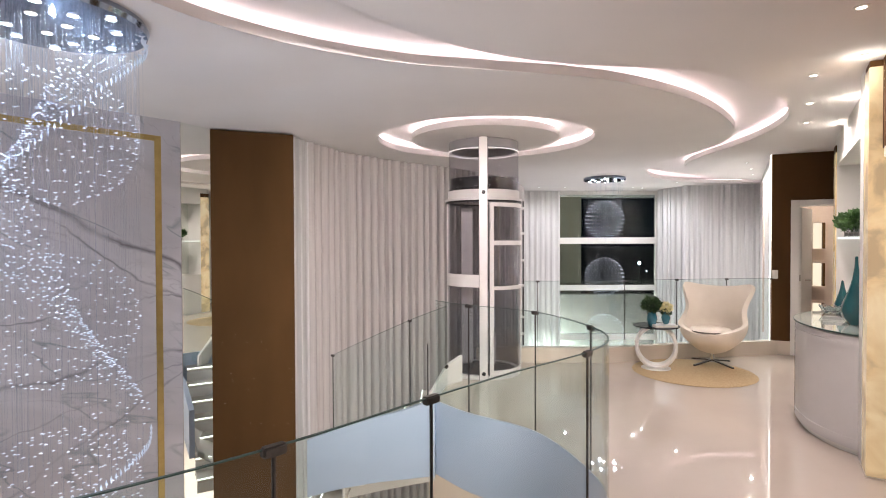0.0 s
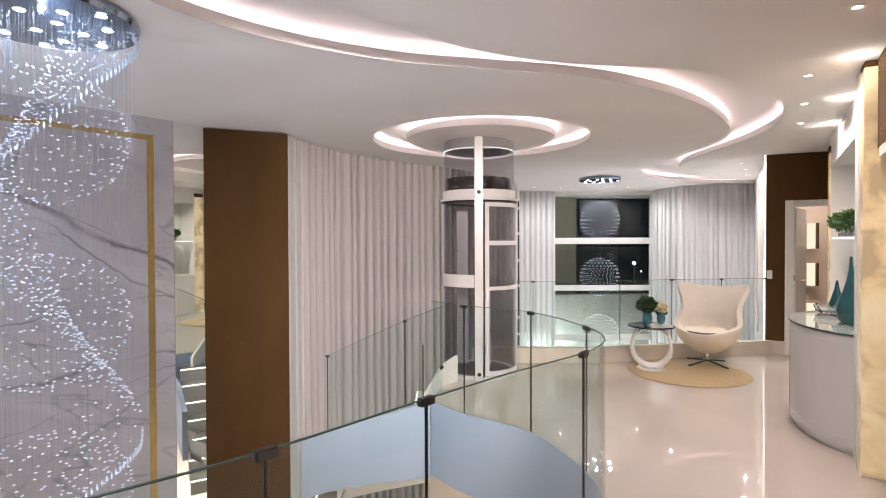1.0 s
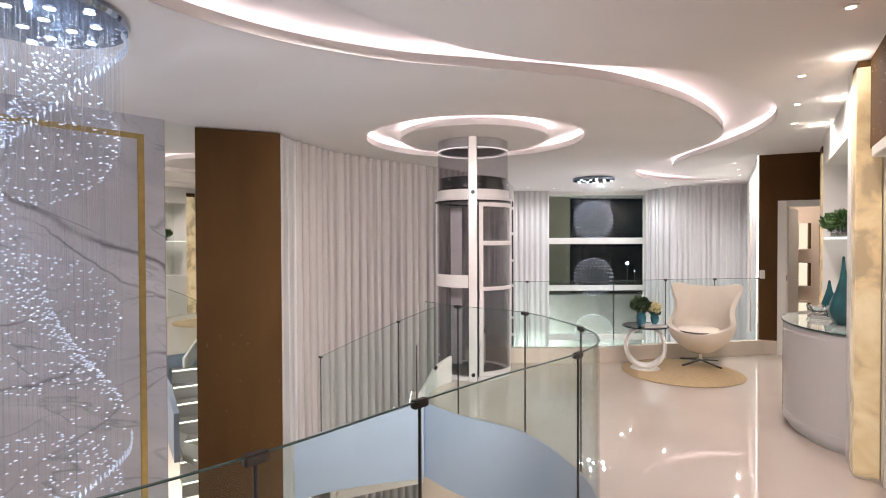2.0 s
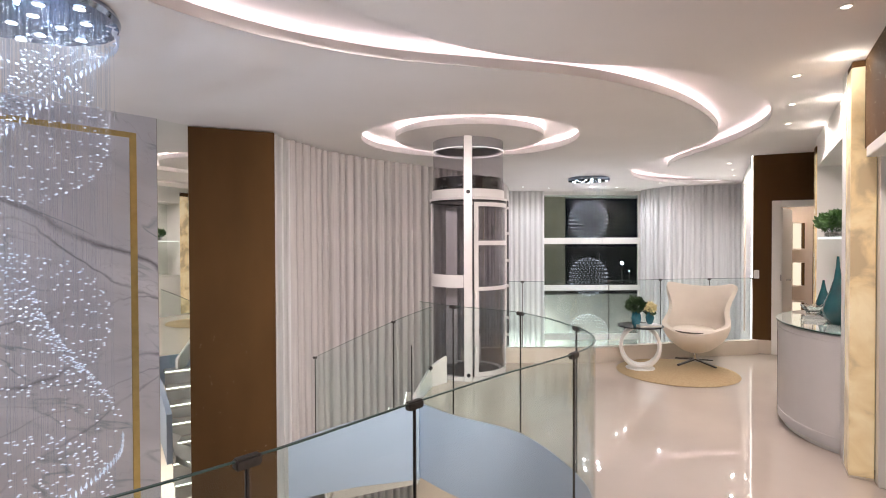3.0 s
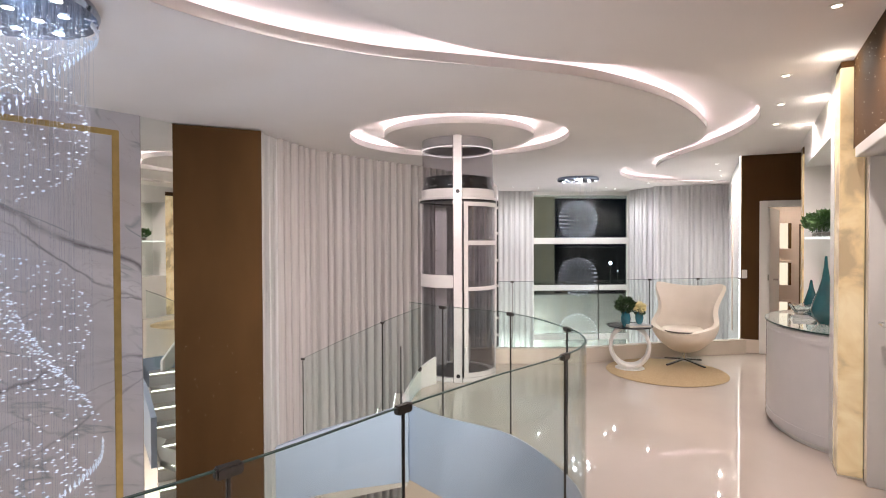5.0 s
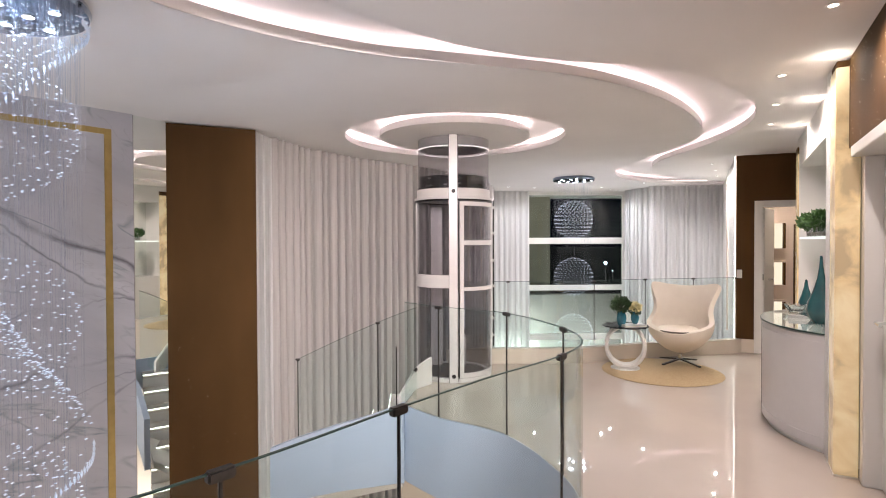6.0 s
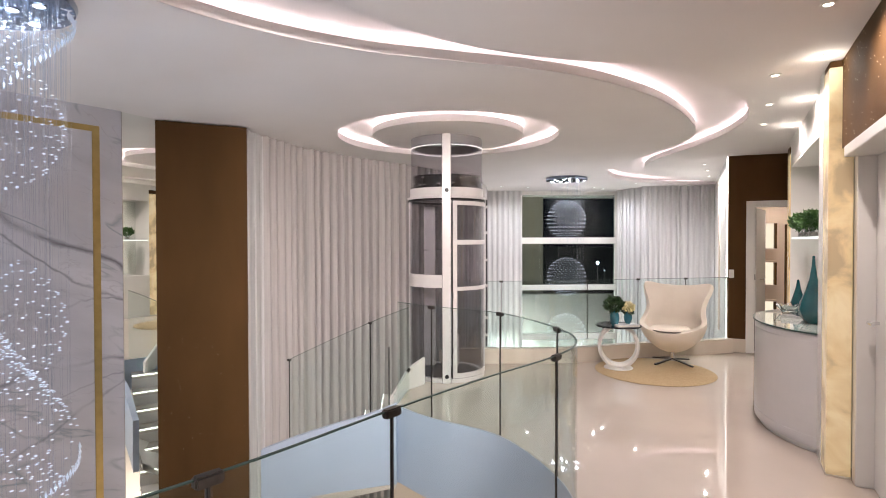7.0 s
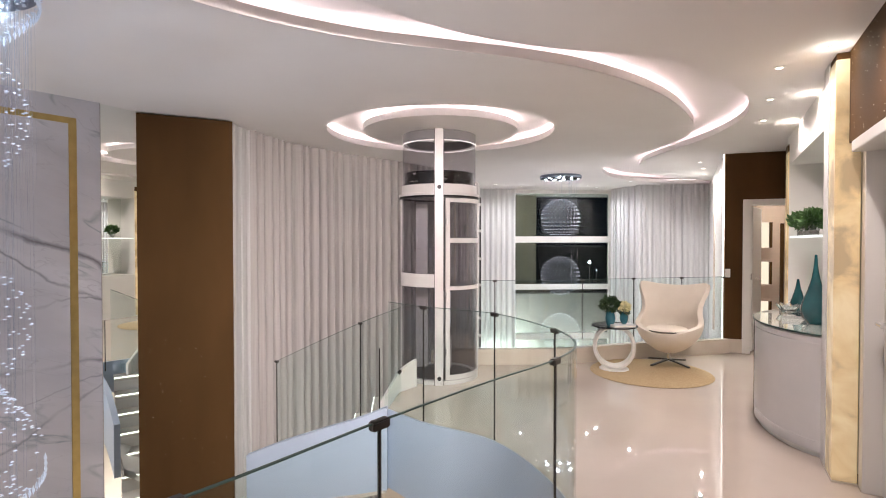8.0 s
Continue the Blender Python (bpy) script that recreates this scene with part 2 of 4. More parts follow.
def box(lo, hi, bevel=0.0, bm=None, m=None):
    own = bmesh.new()
    bmesh.ops.create_cube(own, size=1)
    size = [b - a for a, b in zip(lo, hi)]
    mid = [(a + b) / 2 for a, b in zip(lo, hi)]
    for v in own.verts:
        v.co = Vector([c * s + o for c, s, o in zip(v.co, size, mid)])
    if bevel:
        bmesh.ops.bevel(own, geom=own.edges[:], offset=bevel, segments=2, affect="EDGES", clamp_overlap=True)
    if m is not None:
        own.transform(m)
    if bm is None:
        return own
    return join(bm, own)


def join(bm, other):
    me = bpy.data.meshes.new("tmp")
    other.to_mesh(me)
    other.free()
    bm.from_mesh(me)
    bpy.data.meshes.remove(me)
    return bm


def lathe(profile, segs=48, a0=0.0, a1=360.0, closed=None, bm=None):
    """Turns (r, z) points about the z axis."""
    bm = bm or bmesh.new()
    full = abs(a1 - a0) >= 359.9
    n = segs if full else segs + 1
    rings = []
    for i in range(n):
        a = radians(a0 + (a1 - a0) * i / segs)
        rings.append([bm.verts.new((r * math.cos(a), r * math.sin(a), z)) for r, z in profile])
    pairs = [(i, (i + 1) % n) for i in range(n if full else n - 1)]
    count = len(profile)
    for i, j in pairs:
        for k in range(count if closed else count - 1):
            q = (k + 1) % count
            bm.faces.new((rings[i][k], rings[j][k], rings[j][q], rings[i][q]))
    if closed and not full:
        bm.faces.new(rings[0])
        bm.faces.new(rings[-1][::-1])
    bmesh.ops.remove_doubles(bm, verts=bm.verts, dist=1e-6)
    bmesh.ops.recalc_face_normals(bm, faces=bm.faces)
    return bm


def rod(a, b, r, segs=8, bm=None, r2=None):
    bm = bm or bmesh.new()
    a, b = Vector(a), Vector(b)
    q = (b - a).to_track_quat("Z", "Y")
    ends = []
    for p, rr in ((a, r), (b, r if r2 is None else r2)):
        ends.append([bm.verts.new(p + q @ Vector((rr * math.cos(t), rr * math.sin(t), 0))) for t in [2 * math.pi * i / segs for i in range(segs)]])
    for i in range(segs):
        j = (i + 1) % segs
        bm.faces.new((ends[0][i], ends[0][j], ends[1][j], ends[1][i]))
    bm.faces.new(ends[0][::-1])
    bm.faces.new(ends[1])
    return bm


def smooth_path(points, steps=8):
    """Catmull-Rom through plan or space points."""
    pts = [Vector(p) for p in points]
    ext = [2 * pts[0] - pts[1]] + pts + [2 * pts[-1] - pts[-2]]
    out = []
    for i in range(1, len(ext) - 2):
        p0, p1, p2, p3 = ext[i - 1:i + 3]
        for k in range(steps):
            t = k / steps
            out.append(0.5 * (2 * p1 + (p2 - p0) * t + (2 * p0 - 5 * p1 + 4 * p2 - p3) * t * t + (3 * p1 - p0 - 3 * p2 + p3) * t ** 3))
    return out + [pts[-1]]


def even(path, step):
    """Points at even distances along a path."""
    out, left = [path[0].copy()], step
    for a, b in zip(path, path[1:]):
        d = (b - a).length
        while d and left <= d:
            a = a + (b - a) * (left / d)
            out.append(a.copy())
            d, left = (b - a).length, step
        left -= d
    return out


def normals2(path):
    out = []
    for i, p in enumerate(path):
        t = path[min(i + 1, len(path) - 1)] - path[max(i - 1, 0)]
        n = Vector((-t.y, t.x)) if t.length else Vector((0, 1))
        out.append(n.normalized())
    return out


def ribbon_wall(path, z0, z1, thick, bm=None, shift=0.0):
    """A wall along a plan path; z0 and z1 are numbers or lists; thick goes to the left of the path."""
    bm = bm or bmesh.new()
    ns = normals2(path)
    rows = []
    for i, (p, n) in enumerate(zip(path, ns)):
        lo = z0[i] if isinstance(z0, list) else z0
        hi = z1[i] if isinstance(z1, list) else z1
        a, b = p + n * shift, p + n * (shift + thick)
        rows.append([bm.verts.new((a.x, a.y, lo)), bm.verts.new((a.x, a.y, hi)), bm.verts.new((b.x, b.y, hi)), bm.verts.new((b.x, b.y, lo))])
    for r, q in zip(rows, rows[1:]):
        for k in range(4):
            j = (k + 1) % 4
            bm.faces.new((r[k], q[k], q[j], r[j]))
    bm.faces.new(rows[0])
    bm.faces.new(rows[-1][::-1])
    bmesh.ops.recalc_face_normals(bm, faces=bm.faces)
    return bm


def sheet(loops, z, flip=False, bm=None):
    """A flat polygon with holes."""
    bm = bm or bmesh.new()
    flat = [Vector((p.x, p.y, 0)) for loop in loops for p in loop]
    tris = tessellate_polygon([[Vector((p.x, p.y, 0)) for p in loop] for loop in loops])
    vs = [bm.verts.new((p.x, p.y, z)) for p in flat]
    for t in tris:
        try:
            bm.faces.new([vs[i] for i in t])
        except ValueError:
            pass
    for f in bm.faces:
        f.normal_update()
        if (f.normal.z > 0) == flip:
            f.normal_flip()
    return bm


def circle2(c, r, n=96):
    return [Vector((c[0] + r * math.cos(2 * math.pi * i / n), c[1] + r * math.sin(2 * math.pi * i / n))) for i in range(n)]


def wall(name, a, b, z0, z1, thick, material, label, category="wall"):
    """Straight wall from a to b; its thickness goes to the left of that line."""
    return structure(name, ribbon_wall([Vector(a), Vector(b)], z0, z1, thick), material, label, category)


from mathutils.geometry import tessellate_polygon

CEIL = 2.70
LOW = -3.2

# ---- floor, slab and the open well ----
EDGE = smooth_path([(-3.9, -0.9), (-2.0, 0.28), (-0.95, 1.02), (-0.483, 1.41), (-0.056, 1.885), (0.33, 2.29), (0.726, 2.67), (0.94, 3.02), (0.96, 3.48), (0.71, 4.22), (0.187, 4.68), (-0.12, 5.05)], 8)
LANDING = smooth_path([(-0.12, 5.05), (0.02, 5.75), (0.20, 6.45), (0.55, 6.72), (1.05, 6.74), (2.0, 6.72), (3.0, 6.96), (3.9, 7.08), (4.40, 7.16)], 8)
outline = EDGE + LANDING[1:] + [Vector(p) for p in ((6.4, 7.20), (6.4, -3.5), (-3.9, -3.5))]
structure("floor", sheet([outline], 0.0), FLOOR, "glossy cream porcelain floor reflecting lamps", "floor")
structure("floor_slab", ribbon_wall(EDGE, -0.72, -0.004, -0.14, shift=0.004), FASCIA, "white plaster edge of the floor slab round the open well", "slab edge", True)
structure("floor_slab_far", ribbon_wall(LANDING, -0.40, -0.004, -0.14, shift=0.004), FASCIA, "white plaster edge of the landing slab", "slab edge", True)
structure("ceiling_below", sheet([outline], -0.38, True), WHITE, "plain white underside of the floor slab", "ceiling")
structure("floor_lower", sheet([[Vector(p) for p in ((-9, -5), (9, -5), (9, 16), (-9, 16))]], LOW), FLOOR_LOW, "cream porcelain floor of the lower storey", "floor")

# ---- ceiling with the lit coves ----
NEAR_LINE = smooth_path([(-1.0, 0.45), (-0.93, 1.3), (-0.80, 2.0), (-0.535, 2.468), (-0.215, 2.847), (0.314, 3.226), (0.928, 3.439), (1.555, 3.521), (1.93, 3.662), (2.318, 3.926), (2.75, 4.315), (3.03, 4.67), (3.276, 5.126), (3.441, 5.757), (3.504, 6.443), (3.50, 7.07), (3.56, 7.78), (3.87, 8.597), (4.60, 9.55), (5.85, 10.15), (6.3, 10.2)], 8)
FAR_LINE = smooth_path([(-1.0, 0.45), (-1.35, 0.9), (-1.52, 1.7), (-1.406, 2.452), (-0.945, 2.996), (-0.327, 3.347), (0.264, 3.505), (0.823, 3.638), (1.269, 3.805), (1.83, 4.159), (2.315, 4.599), (2.80, 5.19), (3.08, 5.657), (3.24, 6.144), (3.26, 6.843), (3.20, 7.662), (3.26, 8.575), (3.60, 9.40), (4.20, 10.1), (5.20, 10.62), (6.3, 10.6)], 8)
band = FAR_LINE + NEAR_LINE[:0:-1]
RING_C, RING_R, DISC_R = (0.43, 6.05), 1.225, 0.84
ring = circle2(RING_C, RING_R)
ceil_edge = [Vector(p) for p in ((-7.5, -4.5), (8.5, -4.5), (8.5, 14.5), (-7.5, 14.5))]
bm = sheet([ceil_edge, band, ring], CEIL, True)
LIP = 0.065
for loop in (band, ring):
    ribbon_wall(loop + [loop[0]], CEIL, CEIL + LIP, 0.006, bm)
structure("ceiling", bm, WHITE, "smooth white plaster ceiling with curved recessed light coves", "ceiling")
structure("ceiling_recess", sheet([ceil_edge], CEIL + 0.137, True), WHITE, "white plaster recess above the light coves", "ceiling")
bm = lathe([(0.0, CEIL), (DISC_R, CEIL), (DISC_R, CEIL + LIP), (0.0, CEIL + LIP)], 96)
lathe([(0.42, CEIL + LIP), (0.42, CEIL + 0.137)], 64, bm=bm)
bm.transform(Matrix.Translation((*RING_C, 0)))
structure("ceiling_disc", bm, WHITE, "round white plaster ceiling disc above the lift", "ceiling")


def led_line(path, side, name="led_strip", back=0.095, material=LED):
    """A strip lying on the lip, set back from its edge."""
    ns = normals2(path)
    inner = [p + n * side * back for p, n in zip(path, ns)]
    bm = ribbon_wall(inner, CEIL + LIP + 0.002, CEIL + LIP + 0.013, 0.014)
    return tagged(link(name, bm, material), "glowing white light strip in the ceiling cove", "light strip")


led_line(FAR_LINE, 1)
led_line(NEAR_LINE[60:], -1)
led_line(circle2(RING_C, RING_R) + [Vector((RING_C[0] + RING_R, RING_C[1]))], -1, material=LED_RING)
led_line(circle2(RING_C, DISC_R) + [Vector((RING_C[0] + DISC_R, RING_C[1]))], 1, material=LED_RING)

# ---- walls ----
wall("wall_marble", (-2.566, 4.995), (-6.41, 0.495), LOW, CEIL, -0.2, MARBLE, "white marble wall with grey veins, two storeys high")
wall("wall_mirror_back", (-2.422, 5.293), (-2.583, 5.005), LOW, CEIL, -0.15, WALLW, "plain white wall behind the mirror strip")
wall("wall_brown", (-1.648, 5.587), (-2.409, 5.276), LOW, CEIL - 0.012, -0.2, BROWN, "tall wall panel in textured brown wallpaper")
wall("wall_left_end", (-6.4, 0.5), (-6.4, -3.6), LOW, CEIL, -0.2, WALLW, "plain white wall")
wall("wall_back", (-6.4, -3.5), (6.6, -3.5), LOW, CEIL, -0.2, WALLW, "plain white wall")
wall("wall_end", (6.4, -3.5), (6.4, 7.0), LOW, CEIL, -0.2, WALLW, "plain white wall")

# marble wall inlay
ANG_M = math.degrees(math.atan2(0.5 - 5.0, -6.4 + 2.556))
gold = thing("gold_inlay_frame", "brushed gold inlay band framing the marble wall", "wall trim", at=(-2.566, 4.995, 0), turn=ANG_M)
part("upright_band", box((0.175, -0.002, LOW + 0.3), (0.232, 0.008, 2.535), 0.002), GOLD, gold)
part("top_band", box((0.232, -0.002, 2.485), (3.6, 0.008, 2.535), 0.002), GOLD, gold)

# mirror strip between marble and brown wall
mir = thing("mirror_strip", "tall narrow wall mirror between marble and brown wall", "mirror", at=(-2.566, 4.995, 0), turn=ANG_M + 11.1)
part("mirror_sheet", box((-0.328, -0.004, LOW + 0.02), (-0.004, 0.002, CEIL - 0.004), 0.001), MIRROR, mir)
part("edge_strip", box((-0.0035, -0.004, LOW + 0.02), (0.0, 0.004, CEIL - 0.004)), STEEL, mir, "thin steel edge")

# ---- curved curtain wall beside the stair ----
CURVE = smooth_path([(-1.68, 5.68), (-1.61, 6.07), (-1.39, 6.70), (-1.09, 7.12), (-0.75, 7.53), (-0.36, 7.88), (0.02, 8.26), (0.60, 8.95), (1.15, 9.9), (1.55, 11.2), (1.70, 12.6)], 10)


def curtain(name, path, z0, z1, amp, pitch, material, label, seed=1):
    """Pleated cloth along a plan path."""
    rng = random.Random(seed)
    per = 14
    pts = even(path, pitch / per)
    ns = normals2(pts)
    bm = bmesh.new()
    levels = 7
    rows = []
    size = [rng.uniform(0.65, 1.15) for _ in range(len(pts) // per + 3)]
    for i, (p, n) in enumerate(zip(pts, ns)):
        col = []
        for k in range(levels + 1):
            f = k / levels
            turns = i / per + 0.38 * noise.noise(Vector((i / per * 0.8, 0.35 * (1 - f), seed))) + 1
            j, g = int(turns), turns - int(turns)
            tall = size[j] * (1 - g) + size[j + 1] * g
            off = amp * tall * (0.8 + 0.2 * (1 - f)) * math.cos(2 * math.pi * turns) + 0.12 * amp * math.sin(14.5 * turns + 3 * f)
            q = p + n * off + Vector((n.y, -n.x)) * (pitch * 0.13 * math.sin(4 * math.pi * turns))
            col.append(bm.verts.new((q.x, q.y, z0 + (z1 - z0) * f)))
        rows.append(col)
    for r, q in zip(rows, rows[1:]):
        for k in range(levels):
            bm.faces.new((r[k], q[k], q[k + 1], r[k + 1]))
    ob = tagged(link(name, bm, material, None, "", False), label, "curtain")
    ob.data.shade_smooth()
    return ob


flat_bit = [p for p in CURVE if p.y < 6.10]
folds = [p for p in CURVE if p.y >= 6.02]
curtain("curtain", flat_bit, LOW, CEIL - 0.003, 0.012, 0.16, CURTAIN_W, "floor-length sheer white curtain in nearly flat folds", 3)
curtain("curtain", folds, LOW, CEIL - 0.003, 0.075, 0.142, CURTAIN, "two-storey sheer greyish curtain hanging in even pleats", 5)
win1 = thing("window_1", "curved white-framed window wall behind the sheer curtain", "window", kind="structure")
BEHIND = [p + n * 0.13 for p, n in zip(CURVE, normals2(CURVE))]
for lo, hi in ((-1.42, -1.30), (-0.42, -0.30), (0.58, 0.72), (1.56, 1.70), (2.52, CEIL)):
    part("transom", ribbon_wall(BEHIND, lo, hi, 0.06), TRIM, win1)
for p in even(BEHIND, 1.18):
    part("mullion", box((p.x - 0.03, p.y - 0.03, LOW), (p.x + 0.03, p.y + 0.03, CEIL)), TRIM, win1)
part("pane", ribbon_wall([p + n * 0.02 for p, n in zip(BEHIND, normals2(BEHIND))], LOW, 2.52, 0.01), WINGLASS, win1)

# ---- far window wall across the second well ----
win2 = thing("window_2", "tall white-framed picture window with dark night outside", "window", kind="structure")
FY = 12.4
part("head_rail", box((1.6, FY - 0.02, 2.615), (8.4, FY + 0.12, CEIL)), TRIM, win2)
for lo, hi in ((1.468, 1.614), (0.37, 0.495), (-0.80, -0.66), (-1.9, -1.75)):
    part("transom", box((1.6, FY - 0.02, lo), (8.4, FY + 0.08, hi), 0.006), TRIM, win2)
for x in (1.75, 2.54, 4.93, 6.8, 8.3):
    part("jamb", box((x - 0.07, FY - 0.012, LOW), (x + 0.07, FY + 0.09, CEIL - 0.01), 0.006), TRIM, win2)
for lo, hi in ((1.614, 2.615), (0.495, 1.468), (-0.66, 0.37), (-1.75, -0.8), (LOW, -1.9)):
    part("pane", box((1.6, FY + 0.03, lo), (8.4, FY + 0.04, hi)), WINGLASS, win2)
curtain("curtain", [Vector((1.72, 12.2)), Vector((2.60, 12.25))], LOW, CEIL - 0.003, 0.03, 0.13, CURTAIN_W, "white sheer curtain drawn to the window's side", 8)
curtain("curtain", [Vector((4.80, 12.15)), Vector((4.90, 11.6)), Vector((5.10, 11.2))], LOW, CEIL - 0.003, 0.025, 0.14, CURTAIN_W, "white sheer curtain turning round the corner", 9)
curtain("curtain", smooth_path([(4.93, 11.10), (5.5, 11.0), (6.35, 10.80)], 6), LOW, CEIL - 0.003, 0.035, 0.115, CURTAIN_W, "white sheer curtain hanging in narrow even pleats", 11)
wall("wall_outside_far", (8.4, 7.0), (8.4, 12.6), LOW, CEIL, -0.2, WALLW, "plain white wall")

# neighbour's wall and the street outside
NEIGH = varied("olive_render", (0.40, 0.37, 0.29), (0.34, 0.31, 0.24), 2, 0.8, bump=0.2)
structure("neighbour_wall", box((1.2, 13.9, -4), (3.50, 14.1, 4.0)), NEIGH, "olive rendered garden wall outside the window", "outside wall")
structure("ground", sheet([[Vector(p) for p in ((-400, -400), (400, -400), (400, 400), (-400, 400))]], LOW - 0.15), varied("night_lawn", (0.03, 0.035, 0.02), (0.02, 0.025, 0.015), 3, 0.9), "dark ground outside at night", "ground")
structure("garden_wall", box((2.0, 13.5, -4), (9.0, 13.7, 0.16)), varied("pale_grey_render", (0.52, 0.48, 0.46), (0.43, 0.40, 0.38), 1.5, 0.8, bump=0.3), "pale grey rendered garden wall below the window", "outside wall")
# two lamps added below the line of sight to brighten the walls outside
garden = thing("garden_lamp", "small garden lamp added out of view on the ground outside the window", "garden lamp", at=(4.4, 12.95, LOW - 0.15))
part("stake", rod((0, 0, 0), (0, 0, 1.6), 0.02), BLACK, garden)
part("bulb", lathe([(0, 1.60), (0.05, 1.62), (0.06, 1.67), (0, 1.72)], 14), glow("garden_bulb", (0.95, 1.0, 0.92), 10.0), garden)
lamp("garden_lamp_light", "POINT", (4.4, 12.95, -1.55), 45, (1.0, 0.98, 0.92), 0.06)
lamp("garden_lamp_light", "POINT", (2.3, 12.95, -1.55), 400, (1.0, 0.98, 0.92), 0.06)
copy_thing(garden, pose(2.3, 12.95, LOW - 0.15))
street = thing("street_lamp", "distant street lamp glowing white at night", "street lamp", at=(21.6, 60, LOW - 0.15))
part("pole", rod((0, 0, 0), (0, 0, 2.3), 0.06), STEEL, street)
part("globe", lathe([(0, 2.10), (0.10, 2.16), (0.16, 2.3), (0.10, 2.44), (0, 2.5)], 16), glow("street_glow", (0.8, 0.9, 1.0), 30.0), street)

far_street = thing("street_lamp", "faint distant street lamp low in the night", "street lamp", at=(24.3, 65, LOW - 0.15))
part("pole", rod((0, 0, 0), (0, 0, 1.0), 0.05), STEEL, far_street)
part("globe", lathe([(0, 1.0), (0.06, 1.03), (0.08, 1.1), (0.06, 1.17), (0, 1.2)], 12), glow("faint_street_glow", (0.8, 0.9, 1.0), 6.0), far_street)

# ---- far end: white side wall, brown wall with the door ----
A, B = Vector((4.37, 7.15)), Vector((5.62, 6.59))
ANG_F = math.degrees(math.atan2(B.y - A.y, B.x - A.x))
wall("wall_side_white", (4.40, 7.19), (6.45, 10.95), LOW, CEIL, -0.12, TRIM, "glossy white side wall by the far well")
FARM = pose(4.37, 7.15, 0, 0, 0, ANG_F)
D0, D1, DH = 0.335, 1.12, 1.995
bm = box((0.02, 0.0, 0.185), (0.235, 0.15, CEIL), m=FARM)
box((0.235, 0.0, 2.075), (1.5, 0.15, CEIL), bm=bm, m=FARM)
box((D1 + 0.09, 0.0, 0.0), (1.5, 0.15, 2.075), bm=bm, m=FARM)
structure("wall_far_brown", bm, BROWN, "brown wallpapered wall round the far door", "wall")
structure("baseboard", box((0.0, -0.012, 0.0), (0.235, 0.14, 0.185), 0.004, m=FARM), CURB, "cream stone baseboard under the brown wall", "baseboard")
led = thing("led_profile", "thin vertical light line at the brown wall's edge", "light strip", at=(4.37, 7.15, 0), turn=ANG_F)
part("light_line", box((-0.004, -0.006, 0.19), (0.008, 0.012, CEIL - 0.01)), LED_W, led)
door = thing("door_1", "white lacquered interior door standing open", "door", at=(4.37, 7.15, 0), turn=ANG_F, kind="structure")
bm = box((0.235, -0.02, 0.0), (D0, 0.16, 2.075), 0.006)
part("door_frame", bm, TRIM, door)
part("door_frame", box((D0, -0.02, DH), (D1, 0.16, 2.075), 0.006), TRIM, door)
part("door_frame", box((D1, -0.02, 0.0), (D1 + 0.09, 0.16, 2.075), 0.006), TRIM, door)
leaf = part("door_leaf", box((0, 0, 0.01), (0.04, 0.74, DH - 0.01), 0.004, m=pose(D0 + 0.004, 0.12, 0, 0, 0, -19)), TRIM, door)
part("handle", rod((D0 + 0.10, 0.2, 1.0), (D0 + 0.16, 0.2, 1.0), 0.012), CHROME, leaf)
part("hinge", box((D0 - 0.004, -0.024, 1.0), (D0 + 0.01, 0.0, 1.08)), STEEL, door)
sw = thing("light_switch", "small white light switch plate on the brown wall", "light switch", at=FARM @ Vector((0.058, -0.001, 1.08)), turn=ANG_F)
part("plate", box((-0.032, -0.010, -0.058), (0.032, 0.0, 0.058), 0.003), TRIM, sw)
part("rocker", box((-0.014, -0.014, -0.03), (0.014, -0.009, 0.03), 0.002), TRIM, sw)

# room behind the far door: pale wall with three lit niches
ROOMW = varied("blush_wall", (0.66, 0.55, 0.47), (0.62, 0.51, 0.43), 2, 0.7)
RM = pose(5.93, 8.6, 0, 0, 0, -24)
wall("wall_room_back", (7.4, 7.95), (5.3, 8.88), 0, CEIL - 0.2, -0.1, ROOMW, "blush painted wall of the room beyond the door")
structure("floor_room", sheet([[Vector(p) for p in ((4.5, 7.17), (8.3, 7.17), (8.3, 9.5), (5.42, 9.0))]], 0.0), FLOOR, "cream porcelain floor beyond the door", "floor")
for zlo, zhi in ((1.405, 1.82), (0.806, 1.175), (0.25, 0.53)):
    nb = thing("lit_niche", "small lit square display niche in the blush wall", "niche", "niches beyond the door", at=RM @ Vector((0, 0, 0)), turn=-24)
    part("glow_back", box((0.0, -0.05, zlo), (0.115, -0.045, zhi)), glow("niche_glow", (1.0, 0.86, 0.66), 0.75), nb)
    part("sill", box((-0.03, -0.12, zlo - 0.03), (0.15, -0.03, zlo), 0.002), ROOMW, nb)
    part("lintel", box((-0.03, -0.12, zhi), (0.15, -0.03, zhi + 0.03), 0.002), ROOMW, nb)
    part("side_board", box((0.115, -0.12, zlo), (0.15, -0.03, zhi), 0.002), BROWN, nb)
post = thing("dark_door_edge", "dark brown wooden door edge in the room beyond", "door edge", at=RM @ Vector((0, 0, 0)), turn=-24)
part("board", box((0.27, -0.10, 0.45), (0.32, -0.05, 1.80), 0.004), BROWN, post)

# ---- long wall with the display niche, the onyx pilaster and the near door ----
ANG_R = math.degrees(math.atan2(2.775, 1.707))
RW = pose(2.73, 3.267, 0, 0, 0, ANG_R)
bm = box((0.33, -0.40, 2.37), (3.26, 0.0, CEIL), m=RW)
box((3.06, -0.60, 0.0), (3.26, 0.0, 2.37), bm=bm, m=RW)
